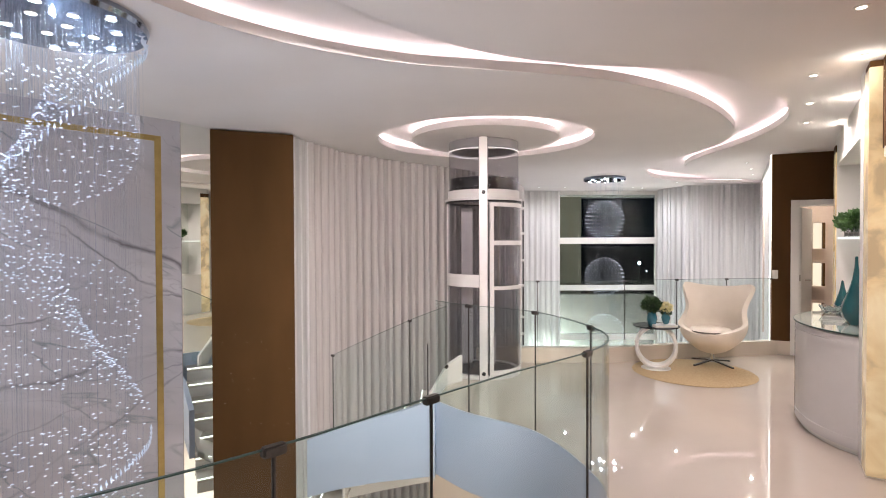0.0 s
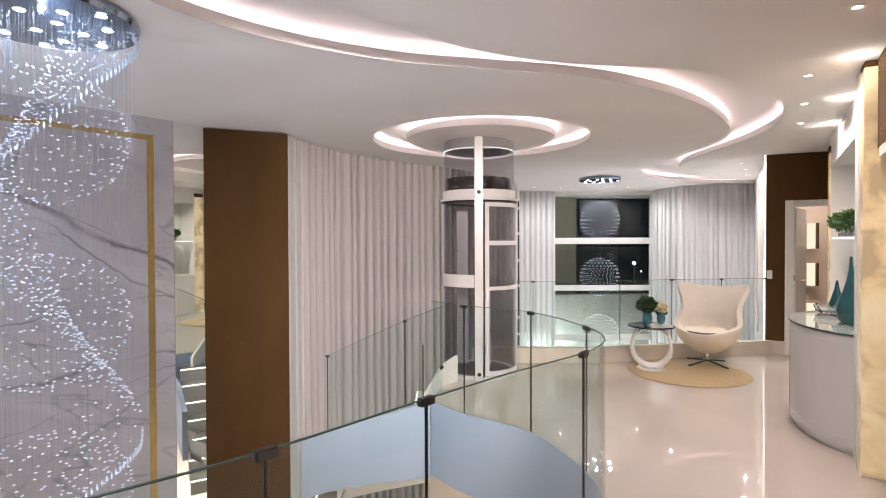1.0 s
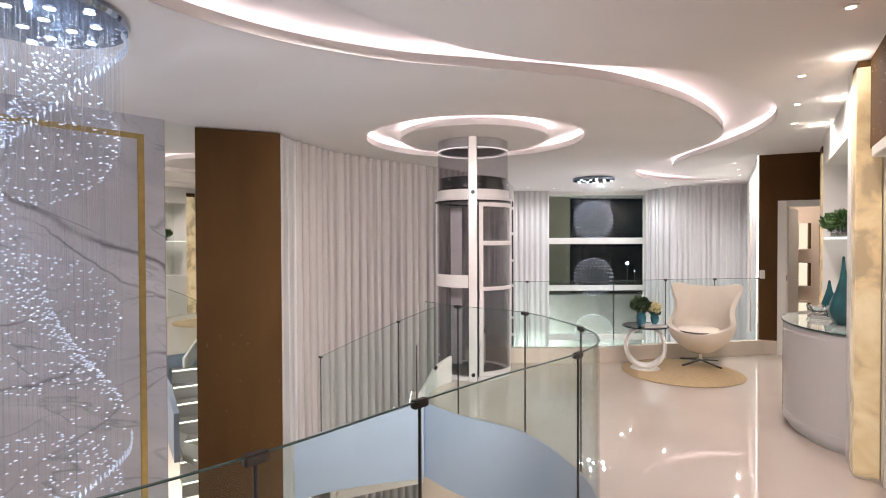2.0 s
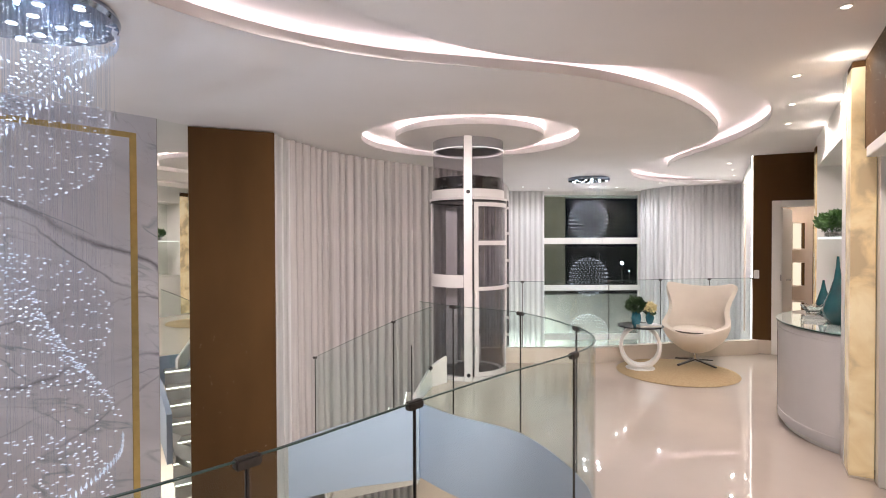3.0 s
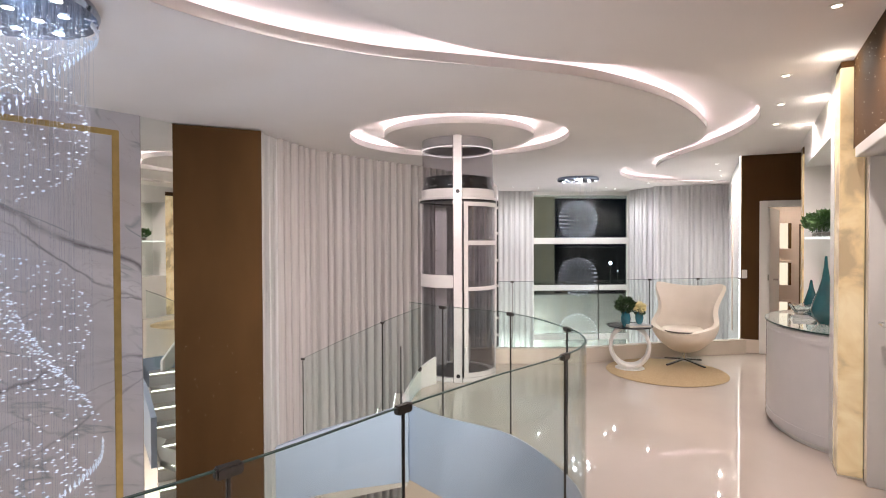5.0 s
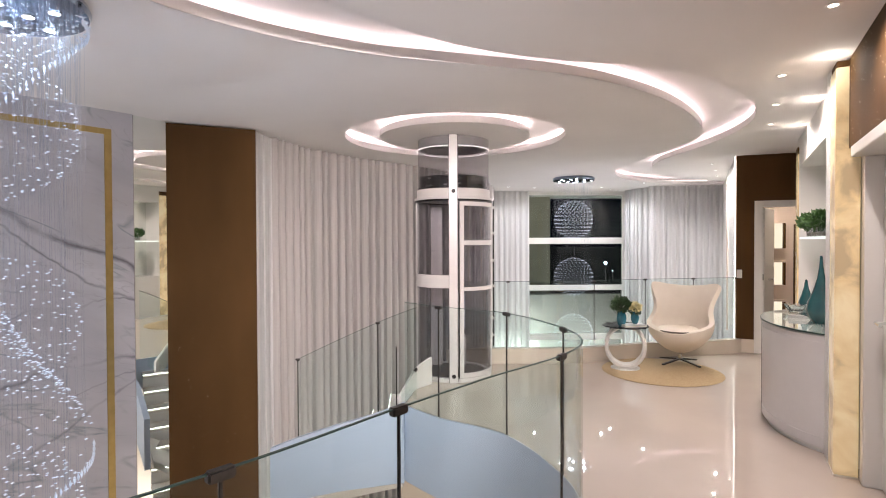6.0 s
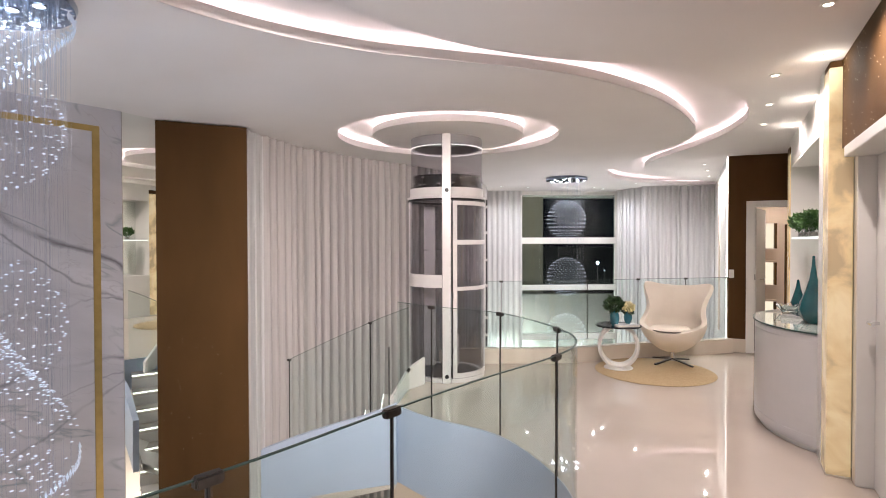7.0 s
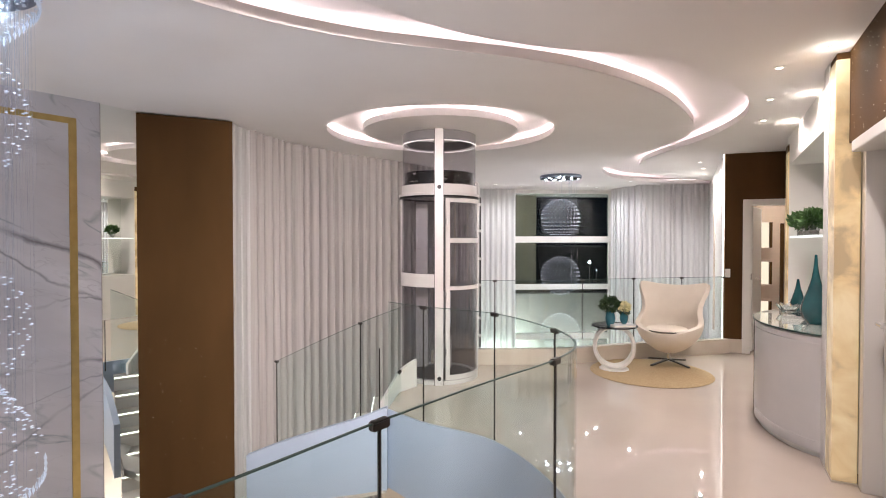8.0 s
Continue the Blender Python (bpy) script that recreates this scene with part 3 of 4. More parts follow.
box((0.30, -0.55, 0.0), (3.06, -0.40, CEIL), bm=bm, m=RW)
box((0.47, -0.40, 0.0), (3.06, -0.0, 0.84), bm=bm, m=RW)
structure("wall_niche", bm, WALLW, "white wall with a wide recessed display niche", "wall")
structure("trim", box((0.30, -0.40, 0.0), (0.47, 0.072, CEIL - 0.004), 0.004, m=RW), TRIM, "white lacquered pier beside the niche", "trim")
niche_mirror = thing("niche_mirror", "mirrored back of the display niche", "mirror", at=(2.73, 3.267, 0), turn=ANG_R)
part("mirror_sheet", box((0.47, -0.398, 0.85), (3.06, -0.392, 2.368)), MIRROR, niche_mirror)
shelf = thing("glass_shelf", "clear glass shelf with a bright edge in the niche", "shelf", at=(2.73, 3.267, 0), turn=ANG_R)
part("pane", box((0.475, -0.385, 1.555), (3.055, -0.02, 1.570)), GLASS, shelf)
# no lamp: the brightness of the glass edge is put in as glow
part("front_edge", box((0.475, -0.02, 1.552), (3.055, -0.008, 1.573)), glow("shelf_edge_glow", (0.95, 1.0, 0.95), 0.9), shelf)
pil = thing("onyx_pilaster", "back-lit honey onyx pilaster from floor to ceiling", "pilaster", at=(2.73, 3.267, 0), turn=ANG_R)
part("stone_face", box((0.09, -0.062, 0.012), (0.298, 0.070, 2.655), 0.004), ONYX, pil)
part("cap", box((0.094, -0.060, 2.655), (0.298, 0.066, CEIL - 0.004), 0.003), BROWN, pil)
part("plinth", box((0.088, -0.064, 0.0), (0.298, 0.072, 0.012)), CURB, pil)
far_pil = thing("onyx_pilaster", "slim back-lit honey onyx facing at the niche's far end", "pilaster", at=(2.73, 3.267, 0), turn=ANG_R)
part("stone_face", box((3.065, 0.001, 0.012), (3.275, 0.014, 2.52), 0.003), ONYX, far_pil)
part("cap", box((3.065, 0.001, 2.52), (3.275, 0.014, 2.60), 0.002), BROWN, far_pil)
bm = box((-1.9, -0.2, 2.13), (0.088, 0.0, CEIL), m=RW)
box((-1.9, -0.2, 0.0), (-1.06, 0.0, 2.13), bm=bm, m=RW)
structure("wall_near_brown", bm, BROWN, "brown glittering wallpaper above the near door", "wall")
wall("wall_turn", (2.2, -3.5), (1.74, 1.65), 0, CEIL, -0.2, WALLW, "plain white wall")
nd = thing("door_2", "white lacquered door in a deep white frame", "door", at=(2.73, 3.267, 0), turn=ANG_R, kind="structure")
part("door_frame", box((-0.01, -0.21, 0.0), (0.086, -0.066, 2.128), 0.004), TRIM, nd)
part("door_frame", box((-1.05, -0.21, 2.06), (-0.01, 0.006, 2.128), 0.004), TRIM, nd)
part("door_frame", box((-1.058, -0.21, 0.0), (-0.99, 0.006, 2.06), 0.004), TRIM, nd)
leaf = part("door_leaf", box((-0.99, -0.20, 0.008), (-0.012, -0.16, 2.058), 0.004), TRIM, nd)
bm = rod((-0.10, -0.16, 1.04), (-0.10, -0.10, 1.04), 0.011, 10)
rod((-0.10, -0.105, 1.04), (-0.22, -0.105, 1.04), 0.010, 10, bm)
part("handle", bm, CHROME, leaf)

# glitter dots of the brown wallpapers
rng = random.Random(21)
SPARK, *_ = base_mat("glitter_dot", (0.95, 0.85, 0.65), 0.15, 0.3)


def dots(name, m, w, z0, z1, count, label, power=1.0):
    bm = bmesh.new()
    for _ in range(count):
        z = z0 + (z1 - z0) * rng.random() ** power
        a = m @ Vector((rng.uniform(0.02, w), 0.0, z))
        r = rng.uniform(0.002, 0.004)
        nrm = (m.to_3x3() @ Vector((0, 1, 0))).normalized()
        t = (m.to_3x3() @ Vector((1, 0, 0))).normalized()
        vs = [bm.verts.new(a + nrm * 0.003 + (t * math.cos(k) + Vector((0, 0, 1)) * math.sin(k)) * r) for k in (0, 1.57, 3.14, 4.71)]
        top = bm.verts.new(a + nrm * 0.006)
        for i in range(4):
            bm.faces.new((vs[i], vs[(i + 1) % 4], top))
    return tagged(link(name, bm, SPARK), label, "glitter", "", "stuff")


ANG_B = math.degrees(math.atan2(5.276 - 5.587, -2.409 + 1.648))
dots("wallpaper_glitter", pose(-1.648, 5.587, 0, 0, 0, ANG_B), 0.80, -1.4, 0.6, 60, "tiny glitter studs on brown wallpaper", 1.3)
dots("wallpaper_glitter", RW @ pose(-1.9, 0, 0), 1.98, 2.14, CEIL, 90, "tiny glitter studs on brown wallpaper")

# ---- railing curb and railings ----
CURB_LINE = LANDING[20:]
structure("curb", ribbon_wall(CURB_LINE, 0.0, 0.19, -0.10, shift=0.0), CURB, "low cream stone curb under the glass railing", "curb", True)


def near_index(path, p):
    return min(range(len(path)), key=lambda i: (path[i] - Vector(p)).length)


def railing(name, path, stops, z_foot, z_top, label, inset, post_r=0.0046, skip=(), cap=1.0):
    """Glass panes between thin dark posts with clamp caps."""
    rail = thing(name, label, "railing")
    ids = sorted(near_index(path, p) for p in stops)
    ns = normals2(path)
    line = [p + n * inset for p, n in zip(path, ns)]
    for a, b in zip(ids, ids[1:]):
        if b - a < 1:
            continue
        seg = line[a:b + 1]
        t0, t1 = (seg[1] - seg[0]).normalized(), (seg[-2] - seg[-1]).normalized()
        seg[0], seg[-1] = seg[0] + t0 * 0.008, seg[-1] + t1 * 0.008
        lo = z_foot if not callable(z_foot) else [z_foot(p) for p in seg]
        hi = z_top if not callable(z_top) else [z_top(p) for p in seg]
        pane = part("glass_pane", ribbon_wall(seg, lo, hi, 0.010, shift=-0.005), GLASS, rail)
        hi2 = hi + 0.004 if not isinstance(hi, list) else [h + 0.004 for h in hi]
        part("pane_edge", ribbon_wall(seg, hi, hi2, 0.010, shift=-0.005), GLASS_EDGE, pane)
    for count, i in enumerate(ids):
        if count in skip:
            continue
        p = line[i]
        lo = z_foot if not callable(z_foot) else z_foot(p)
        hi = z_top if not callable(z_top) else z_top(p)
        t = path[min(i + 1, len(path) - 1)] - path[max(i - 1, 0)]
        ang = math.degrees(math.atan2(t.y, t.x))
        post = part("post", box((-post_r * 0.7, -post_r * 1.3, lo), (post_r * 0.7, post_r * 1.3, hi), 0.0012, m=pose(p.x, p.y, 0, 0, 0, ang)), POSTM, rail)
        part("gasket", box((-post_r * 1.25, -post_r * 0.8, lo), (-post_r * 0.72, post_r * 0.8, hi - 0.01), m=pose(p.x, p.y, 0, 0, 0, ang)), BLACK, post)
        part("clamp", box((-0.036 * cap, -0.015 * cap, -0.022 * cap), (0.036 * cap, 0.015 * cap, 0.009), 0.005, m=pose(p.x, p.y, hi, 0, 0, ang)), POSTM, post)
    return rail


railing("glass_railing", EDGE, [(-2.6, -0.1), (-1.35, 0.76), (-0.483, 1.41), (-0.056, 1.885), (0.726, 2.67), (0.96, 3.48), (0.71, 4.22), (0.187, 4.68), (-0.12, 5.05)], 0.004, 0.97, "curved clear glass railing with thin dark posts round the well", 0.0, skip=(8,))
railing("glass_railing", LANDING, [(0.55, 6.72), (1.16, 6.74), (2.28, 6.78), (3.05, 6.97), (3.72, 7.06), (4.36, 7.155)], 0.192, 1.03, "clear glass railing standing on a cream curb", -0.05, 0.004, cap=0.7)

wall("wall_lower", (-0.25, 6.46), (6.4, 6.46), LOW, -0.40, 0.12, ROOMW, "plain beige wall of the lower storey under the landing")

# ---- stair going down beside the curtain ----
stair = thing("staircase", "curved white staircase going down beside the curtain", "staircase")
INNER = smooth_path([(-0.12, 5.05), (-0.40, 5.09), (-0.75, 5.15), (-1.10, 5.18), (-1.40, 5.20)], 6)
tops = [0.03 - 0.46 * (i / (len(INNER) - 1)) for i in range(len(INNER))]
lows = [-0.72 - 0.28 * (i / (len(INNER) - 1)) ** 1.3 for i in range(len(INNER))]
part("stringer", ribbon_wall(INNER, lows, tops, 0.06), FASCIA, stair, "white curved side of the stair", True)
for i in range(7):
    x1 = -0.06 - 0.20 * i
    z = -0.175 * (i + 1)
    part("tread", box((x1 - 0.235, 5.215, z - 0.05), (x1 + 0.02 if i else x1 - 0.01, 6.02, z), 0.008), FLOOR_LOW, stair)
    part("nosing", box((x1 - 0.243, 5.215, z - 0.013), (x1 - 0.236, 6.02, z + 0.002)), STEP_LED, stair, "lit white step nosing")
    part("riser", box((x1 - 0.212, 5.215, z - 0.175), (x1 - 0.19, 6.02, z - 0.05)), WALLW, stair)
SOFF = bmesh.new()
rows = []
for p, z in zip(INNER, lows):
    rows.append([SOFF.verts.new((p.x, p.y + 0.03, z + 0.004)), SOFF.verts.new((p.x - 0.05, 6.02, z - 0.52)), SOFF.verts.new((p.x - 0.05, 6.02, z - 0.44)), SOFF.verts.new((p.x, p.y + 0.03, z + 0.08))])
for r, q in zip(rows, rows[1:]):
    for k in range(4):
        SOFF.faces.new((r[k], q[k], q[(k + 1) % 4], r[(k + 1) % 4]))
bmesh.ops.recalc_face_normals(SOFF, faces=SOFF.faces)
part("soffit", SOFF, WALLW, stair, "plain white underside of the stair", True)
OUT = smooth_path([(-0.004, 5.2), (-0.18, 5.40), (-0.412, 5.6), (-0.85, 5.84), (-1.332, 6.0), (-1.50, 6.06)], 8)


def rail_drop(p):
    return 0.90 - 0.50 * max(0.0, -p.x)


railing("stair_railing", OUT, [(-0.004, 5.2), (-0.412, 5.6), (-1.332, 6.0)], lambda p: rail_drop(p) - 0.98, rail_drop, "sloping clear glass stair railing with dark posts", 0.0, skip=(0,), cap=0.7)
part("post", rod((-0.20, 5.13, -0.1), (-0.20, 5.13, 0.534), 0.006, 8), BLACK, bpy.data.objects["stair_railing"])

# low white panel with a sloping top that closes the head of the stair
bm = bmesh.new()
PANEL = [(-0.19, 5.35, -0.20, -0.04), (-0.10, 5.465, -0.16, 0.09), (-0.015, 5.57, -0.02, 0.211), (0.07, 5.66, 0.001, 0.255), (0.157, 5.75, 0.001, 0.288)]
rows = [[bm.verts.new(v) for v in ((x, y, lo), (x, y, hi), (x - 0.02, y + 0.025, hi), (x - 0.02, y + 0.025, lo))] for x, y, lo, hi in PANEL]
for r, q in zip(rows, rows[1:]):
    for k in range(4):
        bm.faces.new((r[k], q[k], q[(k + 1) % 4], r[(k + 1) % 4]))
bm.faces.new(rows[0])
bm.faces.new(rows[-1])
bmesh.ops.recalc_face_normals(bm, faces=bm.faces)
end_panel = part("end_panel", bm, WALLW, stair, "low white panel with a sloping top")
part("clamp", box((-0.022, -0.012, -0.02), (0.022, 0.012, 0.012), 0.004, m=pose(-0.02, 5.566, 0.205, 0, -35, 48)), BLACK, end_panel)

# ---- the round lift ----
lift = thing("glass_lift", "round glass home lift with pearl white frame", "lift", at=(0.425, 6.22, 0))
LR = 0.43


def shell(r, z0, z1, a0, a1, thick=0.012, segs=40):
    return lathe([(r, z0), (r, z1), (r - thick, z1), (r - thick, z0)], segs, a0, a1, True)


part("base_ring", shell(LR + 0.005, 0.0, 0.045, 0, 360, 0.06, 72), LIFTW, lift, smooth=True)
part("lift_floor", lathe([(0, 0.02), (LR - 0.06, 0.02), (LR - 0.06, 0.035), (0, 0.035)], 48), varied("dark_rubber", (0.10, 0.09, 0.085), (0.08, 0.075, 0.07), 30, 0.7), lift)
part("upper_tube", shell(LR - 0.018, 2.02, 2.60, 0, 360, 0.008, 72), TUBE, lift, smooth=True)
part("ceiling_collar", shell(LR - 0.02, 2.60, CEIL - 0.002, 0, 360, 0.03, 72), varied("grey_lacquer", (0.30, 0.28, 0.29), (0.26, 0.25, 0.26), 5, 0.35), lift, smooth=True)
# bright LED reflection round the tube, put in as a glowing ring
part("collar_light", shell(LR - 0.012, 2.580, 2.589, 0, 360, 0.008, 72), glow("collar_reflection_glow", (1, 0.93, 0.92), 0.9), lift)
part("crown_band", shell(LR - 0.008, 2.035, 2.125, 0, 360, 0.05, 72), LIFTW, lift, smooth=True)
part("crown_rim", shell(LR + 0.022, 2.005, 2.03, 0, 360, 0.06, 72), LIFTW, lift, smooth=True)
part("rim_seal", shell(LR + 0.016, 1.985, 2.004, 0, 360, 0.05, 72), BLACK, lift, smooth=True)
machine = part("machine_drum", shell(LR - 0.04, 2.13, 2.27, 0, 360, 0.2, 48), BLACK, lift, "black motor housing", True)
rng = random.Random(4)
for k in range(10):
    a = rng.uniform(190, 350)
    z = rng.uniform(2.15, 2.25)
    part("cable_clip", box((LR - 0.045, -0.02, z - 0.006), (LR - 0.034, 0.02, z + 0.006), m=pose(0, 0, 0, 0, 0, a)), CHROME, machine)
front = part("front_pillar", box((-0.045, -LR - 0.03, 0.0), (0.045, -LR + 0.03, CEIL - 0.002), 0.008, m=pose(0, 0, 0, 0, 0, -4)), LIFTW, lift)
for z in (0.075, 2.085):
    part("cover_cap", rod((-0.03, -LR - 0.024, z), (-0.03, -LR - 0.036, z), 0.022, 20), BLACK, front)
for x in (-0.050, 0.046):
    part("seal", box((x, -LR - 0.024, 0.0), (x + 0.004, -LR + 0.02, CEIL - 0.002), m=pose(0, 0, 0, 0, 0, -4)), BLACK, front)
for a in (182, 90, 355):
    part("side_pillar", shell(LR + 0.004, 0.045, 1.985, a - 3, a + 3, 0.03, 4), LIFTW, lift)
part("side_glass", shell(LR - 0.004, 0.045, 1.985, 185, 260, 0.008, 24), TUBE_DARK, lift, smooth=True)
part("rear_glass", shell(LR - 0.004, 0.045, 1.985, 0, 178, 0.008, 48), TUBE_DARK, lift, smooth=True)
part("side_band", shell(LR + 0.004, 1.03, 1.17, 184, 261, 0.02, 24), LIFTW, lift, smooth=True)
lift_door = part("lift_door", shell(LR + 0.012, 0.05, 1.975, 275, 281, 0.022, 4), LIFTW, lift, "curved pearl white door frame")
part("door_stile", shell(LR + 0.012, 0.05, 1.975, 347, 352, 0.022, 4), LIFTW, lift_door)
for z0, z1 in ((0.05, 0.10), (1.0, 1.04), (1.50, 1.55), (1.93, 1.975)):
    part("door_rail", shell(LR + 0.012, z0, z1, 281, 347, 0.022, 24), LIFTW, lift_door, smooth=True)
part("door_glass", shell(LR, 0.10, 1.93, 281, 347, 0.008, 24), TUBE_DARK, lift_door, smooth=True)
for a0 in (273.6, 353.0, 261.0):
    part("door_seal", shell(LR + 0.006, 0.045, 1.985, a0, a0 + 1.1, 0.02, 2), BLACK, lift)
for z0 in (0.046, 1.976):
    part("door_seal", shell(LR + 0.008, z0, z0 + 0.006, 274, 353, 0.02, 24), BLACK, lift)
for z in (0.35, 0.95, 1.72):
    part("hinge", rod((LR * math.cos(radians(274)) + 0.02, LR * math.sin(radians(274)) - 0.02, z - 0.035), (LR * math.cos(radians(274)) + 0.02, LR * math.sin(radians(274)) - 0.02, z + 0.035), 0.012, 10), LIFTW, lift_door)
guide = part("guide_rail", box((0.468, 0.03, 0.30), (0.482, 0.07, 2.02), 0.003), BLACK, lift, "black vertical guide rail")
for z in (0.42, 0.62, 1.0, 1.3, 1.62, 1.92):
    part("bracket", box((0.455, 0.025, z), (0.486, 0.075, z + 0.03), 0.003), LIFTW, guide)
part("car_panel", box((-0.26, 0.22, 0.04), (-0.12, 0.26, 1.95), 0.01), LIFTW, lift, "white control panel inside the lift")
part("car_seat", box((-0.02, 0.14, 0.04), (0.16, 0.30, 0.42), 0.012), LIFTW, lift, "white folded seat inside the lift")
part("seat_back", box((0.0, 0.27, 0.46), (0.16, 0.30, 0.92), 0.01), varied("pale_upholstery", (0.55, 0.58, 0.62), (0.50, 0.53, 0.57), 6, 0.6), lift)
part("handrail", lathe([(0.30, 1.42), (0.312, 1.43), (0.30, 1.44), (0.288, 1.43)], 24, 60, 150, True), CHROME, lift)

# ---- chandeliers ----
CRYSTAL, *_ = base_mat("cut_crystal", (0.80, 0.88, 1.0), 0.08, 0.0)
STRING = glass_mat("crystal_thread", (0.95, 0.97, 1.0), gloss=0.11, rough=0.25)
DISH_LED = glow("dish_led", (0.80, 0.90, 1.0), 9.0)


# polished steel; its dark bluish reflections are put into the base colour
DISH_STEEL, *_ = base_mat("steel_with_blue_reflection", (0.32, 0.38, 0.48), 0.12, 1.0)


def gem(bm, p, w, h):
    q = [bm.verts.new(p + Vector(v)) for v in ((w, 0, 0), (0, w, 0), (-w, 0, 0), (0, -w, 0))]
    top, low = bm.verts.new(p + Vector((0, 0, h))), bm.verts.new(p - Vector((0, 0, h)))
    for i in range(4):
        j = (i + 1) % 4
        bm.faces.new((q[i], q[j], top))
        bm.faces.new((q[j], q[i], low))


SPIRAL = ((5, 2.62), (60, 2.59), (90, 2.49), (120, 2.28), (150, 2.04), (180, 1.82), (280, 1.40), (360, 0.80), (400, 0.45), (540, -0.35))


def spiral_z(a):
    for (a0, z0), (a1, z1) in zip(SPIRAL, SPIRAL[1:]):
        if a <= a1:
            return z0 + (z1 - z0) * (a - a0) / (a1 - a0)
    return SPIRAL[-1][1]


def chandelier(at, centres, r, dish_r, rows, label, seed, spiral=True, threads=280, extra=1.0, tall=1.0, power=CRYSTAL_W, dish_fill=2.5, up=75.0, tint=(0.62, 0.77, 1.0)):
    """Dish, lamps, hanging threads, and crystals laid out as stacked globes round a winding ramp."""
    rng = random.Random(seed)
    ch = thing("crystal_chandelier", label, "chandelier", "crystal chandeliers", at=(at[0], at[1], CEIL))
    dish = part("ceiling_dish", lathe([(0, -0.002), (dish_r, -0.002), (dish_r + 0.01, -0.03), (dish_r, -0.055), (0, -0.06)], 64), DISH_STEEL, ch, "polished steel ceiling dish", True)
    for i in range(16):
        a, rr = i * 2.4, dish_r * math.sqrt((i + 0.6) / 16) * 0.92
        at_lamp = pose(rr * math.cos(a), rr * math.sin(a), 0)
        holder = part("lamp_ring", lathe([(0.024, -0.058), (0.030, -0.058), (0.029, -0.062), (0.024, -0.063)], 16, closed=True), CHROME, dish)
        holder.matrix_local = at_lamp
        bulb = part("dish_lamp", lathe([(0, -0.0625), (0.024, -0.0625), (0.024, -0.059), (0, -0.059)], 16), DISH_LED, dish)
        bulb.matrix_local = at_lamp
    strands = bmesh.new()
    stones = bmesh.new()
    foot = centres[-1] - r - CEIL
    for i in range(threads):
        a, rr = rng.uniform(0, 6.283), dish_r * 0.96 * math.sqrt(rng.uniform(0.1, 1))
        x, y = rr * math.cos(a), rr * math.sin(a)
        end = foot * (rng.uniform(0.09, 0.30) if rng.random() < 0.66 else rng.uniform(0.4, 1.0))
        rod((x, y, -0.06), (x, y, end), 0.0011 * extra, 3, strands)
    for c in centres:
        zc = c - CEIL
        for k in range(rows):
            f = math.pi * (k + 0.5) / rows
            count = max(4, int(rows * 2.1 * math.sin(f)))
            for j in range(count):
                a = 6.283 * (j + (rng.uniform(-0.3, 0.3) if spiral else 0.5 * (k % 2))) / count
                p = Vector((r * math.sin(f) * math.cos(a), r * math.sin(f) * math.sin(a), zc + tall * r * math.cos(f) + (rng.uniform(-0.012, 0.012) if spiral else 0)))
                gem(stones, p, 0.0105 * extra, 0.0045 * extra)
    if spiral:
        turn = SPIRAL[-1][0] - 12
        for ring_no in range(9):
            rr = dish_r * (0.30 + 0.67 * ring_no / 8)
            count = int(rr * radians(turn) / 0.0175)
            for j in range(count):
                a = 12 + turn * (j + 0.5 * (ring_no % 2) + rng.uniform(-0.3, 0.3)) / count
                if a > 378 and rng.random() < 0.75:
                    continue
                z = spiral_z(a) + 0.36 * (1 - rr / dish_r) + rng.uniform(-0.012, 0.012) - CEIL
                r2 = rr + rng.uniform(-0.012, 0.012)
                gem(stones, Vector((r2 * math.cos(radians(a)), r2 * math.sin(radians(a)), z)), 0.0105, 0.0045)
        drops = int(dish_r * radians(turn) / 0.030)
        for j in range(drops):
            a = 12 + turn * j / drops
            if 190 < a < 385:
                continue
            gem(stones, Vector((0.985 * dish_r * math.cos(radians(a)), 0.985 * dish_r * math.sin(radians(a)), spiral_z(a) - 0.02 - CEIL)), 0.009, 0.026)
    for i in range(5):
        a = 1.2566 * i + 0.4
        lamp("dish_lamp_light", "SPOT", (at[0] + dish_r * 0.6 * math.cos(a), at[1] + dish_r * 0.6 * math.sin(a), CEIL - 0.09), power, tint, 0.03, None, 150, 0.8)
    # extra point lamp below the dish, added to brighten the ceiling round it
    lamp("crystal_core_light", "POINT", (at[0], at[1], CEIL - 0.13), dish_fill, tint, 0.012)
    # added upward spot at the lowest globe, brightens ceiling and crystals; no lamp there
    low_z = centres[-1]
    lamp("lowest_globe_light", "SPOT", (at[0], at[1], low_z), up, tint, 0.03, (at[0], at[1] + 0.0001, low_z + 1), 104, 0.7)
    part("crystal_threads", strands, STRING, ch)
    tagged(ch.children[-1], kind="stuff")
    part("crystal_beading", stones, CRYSTAL, ch)
    tagged(ch.children[-1], kind="stuff")
    return ch


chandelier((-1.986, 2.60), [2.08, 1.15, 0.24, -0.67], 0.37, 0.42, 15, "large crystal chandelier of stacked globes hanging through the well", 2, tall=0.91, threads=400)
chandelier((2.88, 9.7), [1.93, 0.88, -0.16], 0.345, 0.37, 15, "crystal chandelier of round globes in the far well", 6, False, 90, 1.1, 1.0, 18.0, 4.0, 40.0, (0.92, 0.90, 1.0))

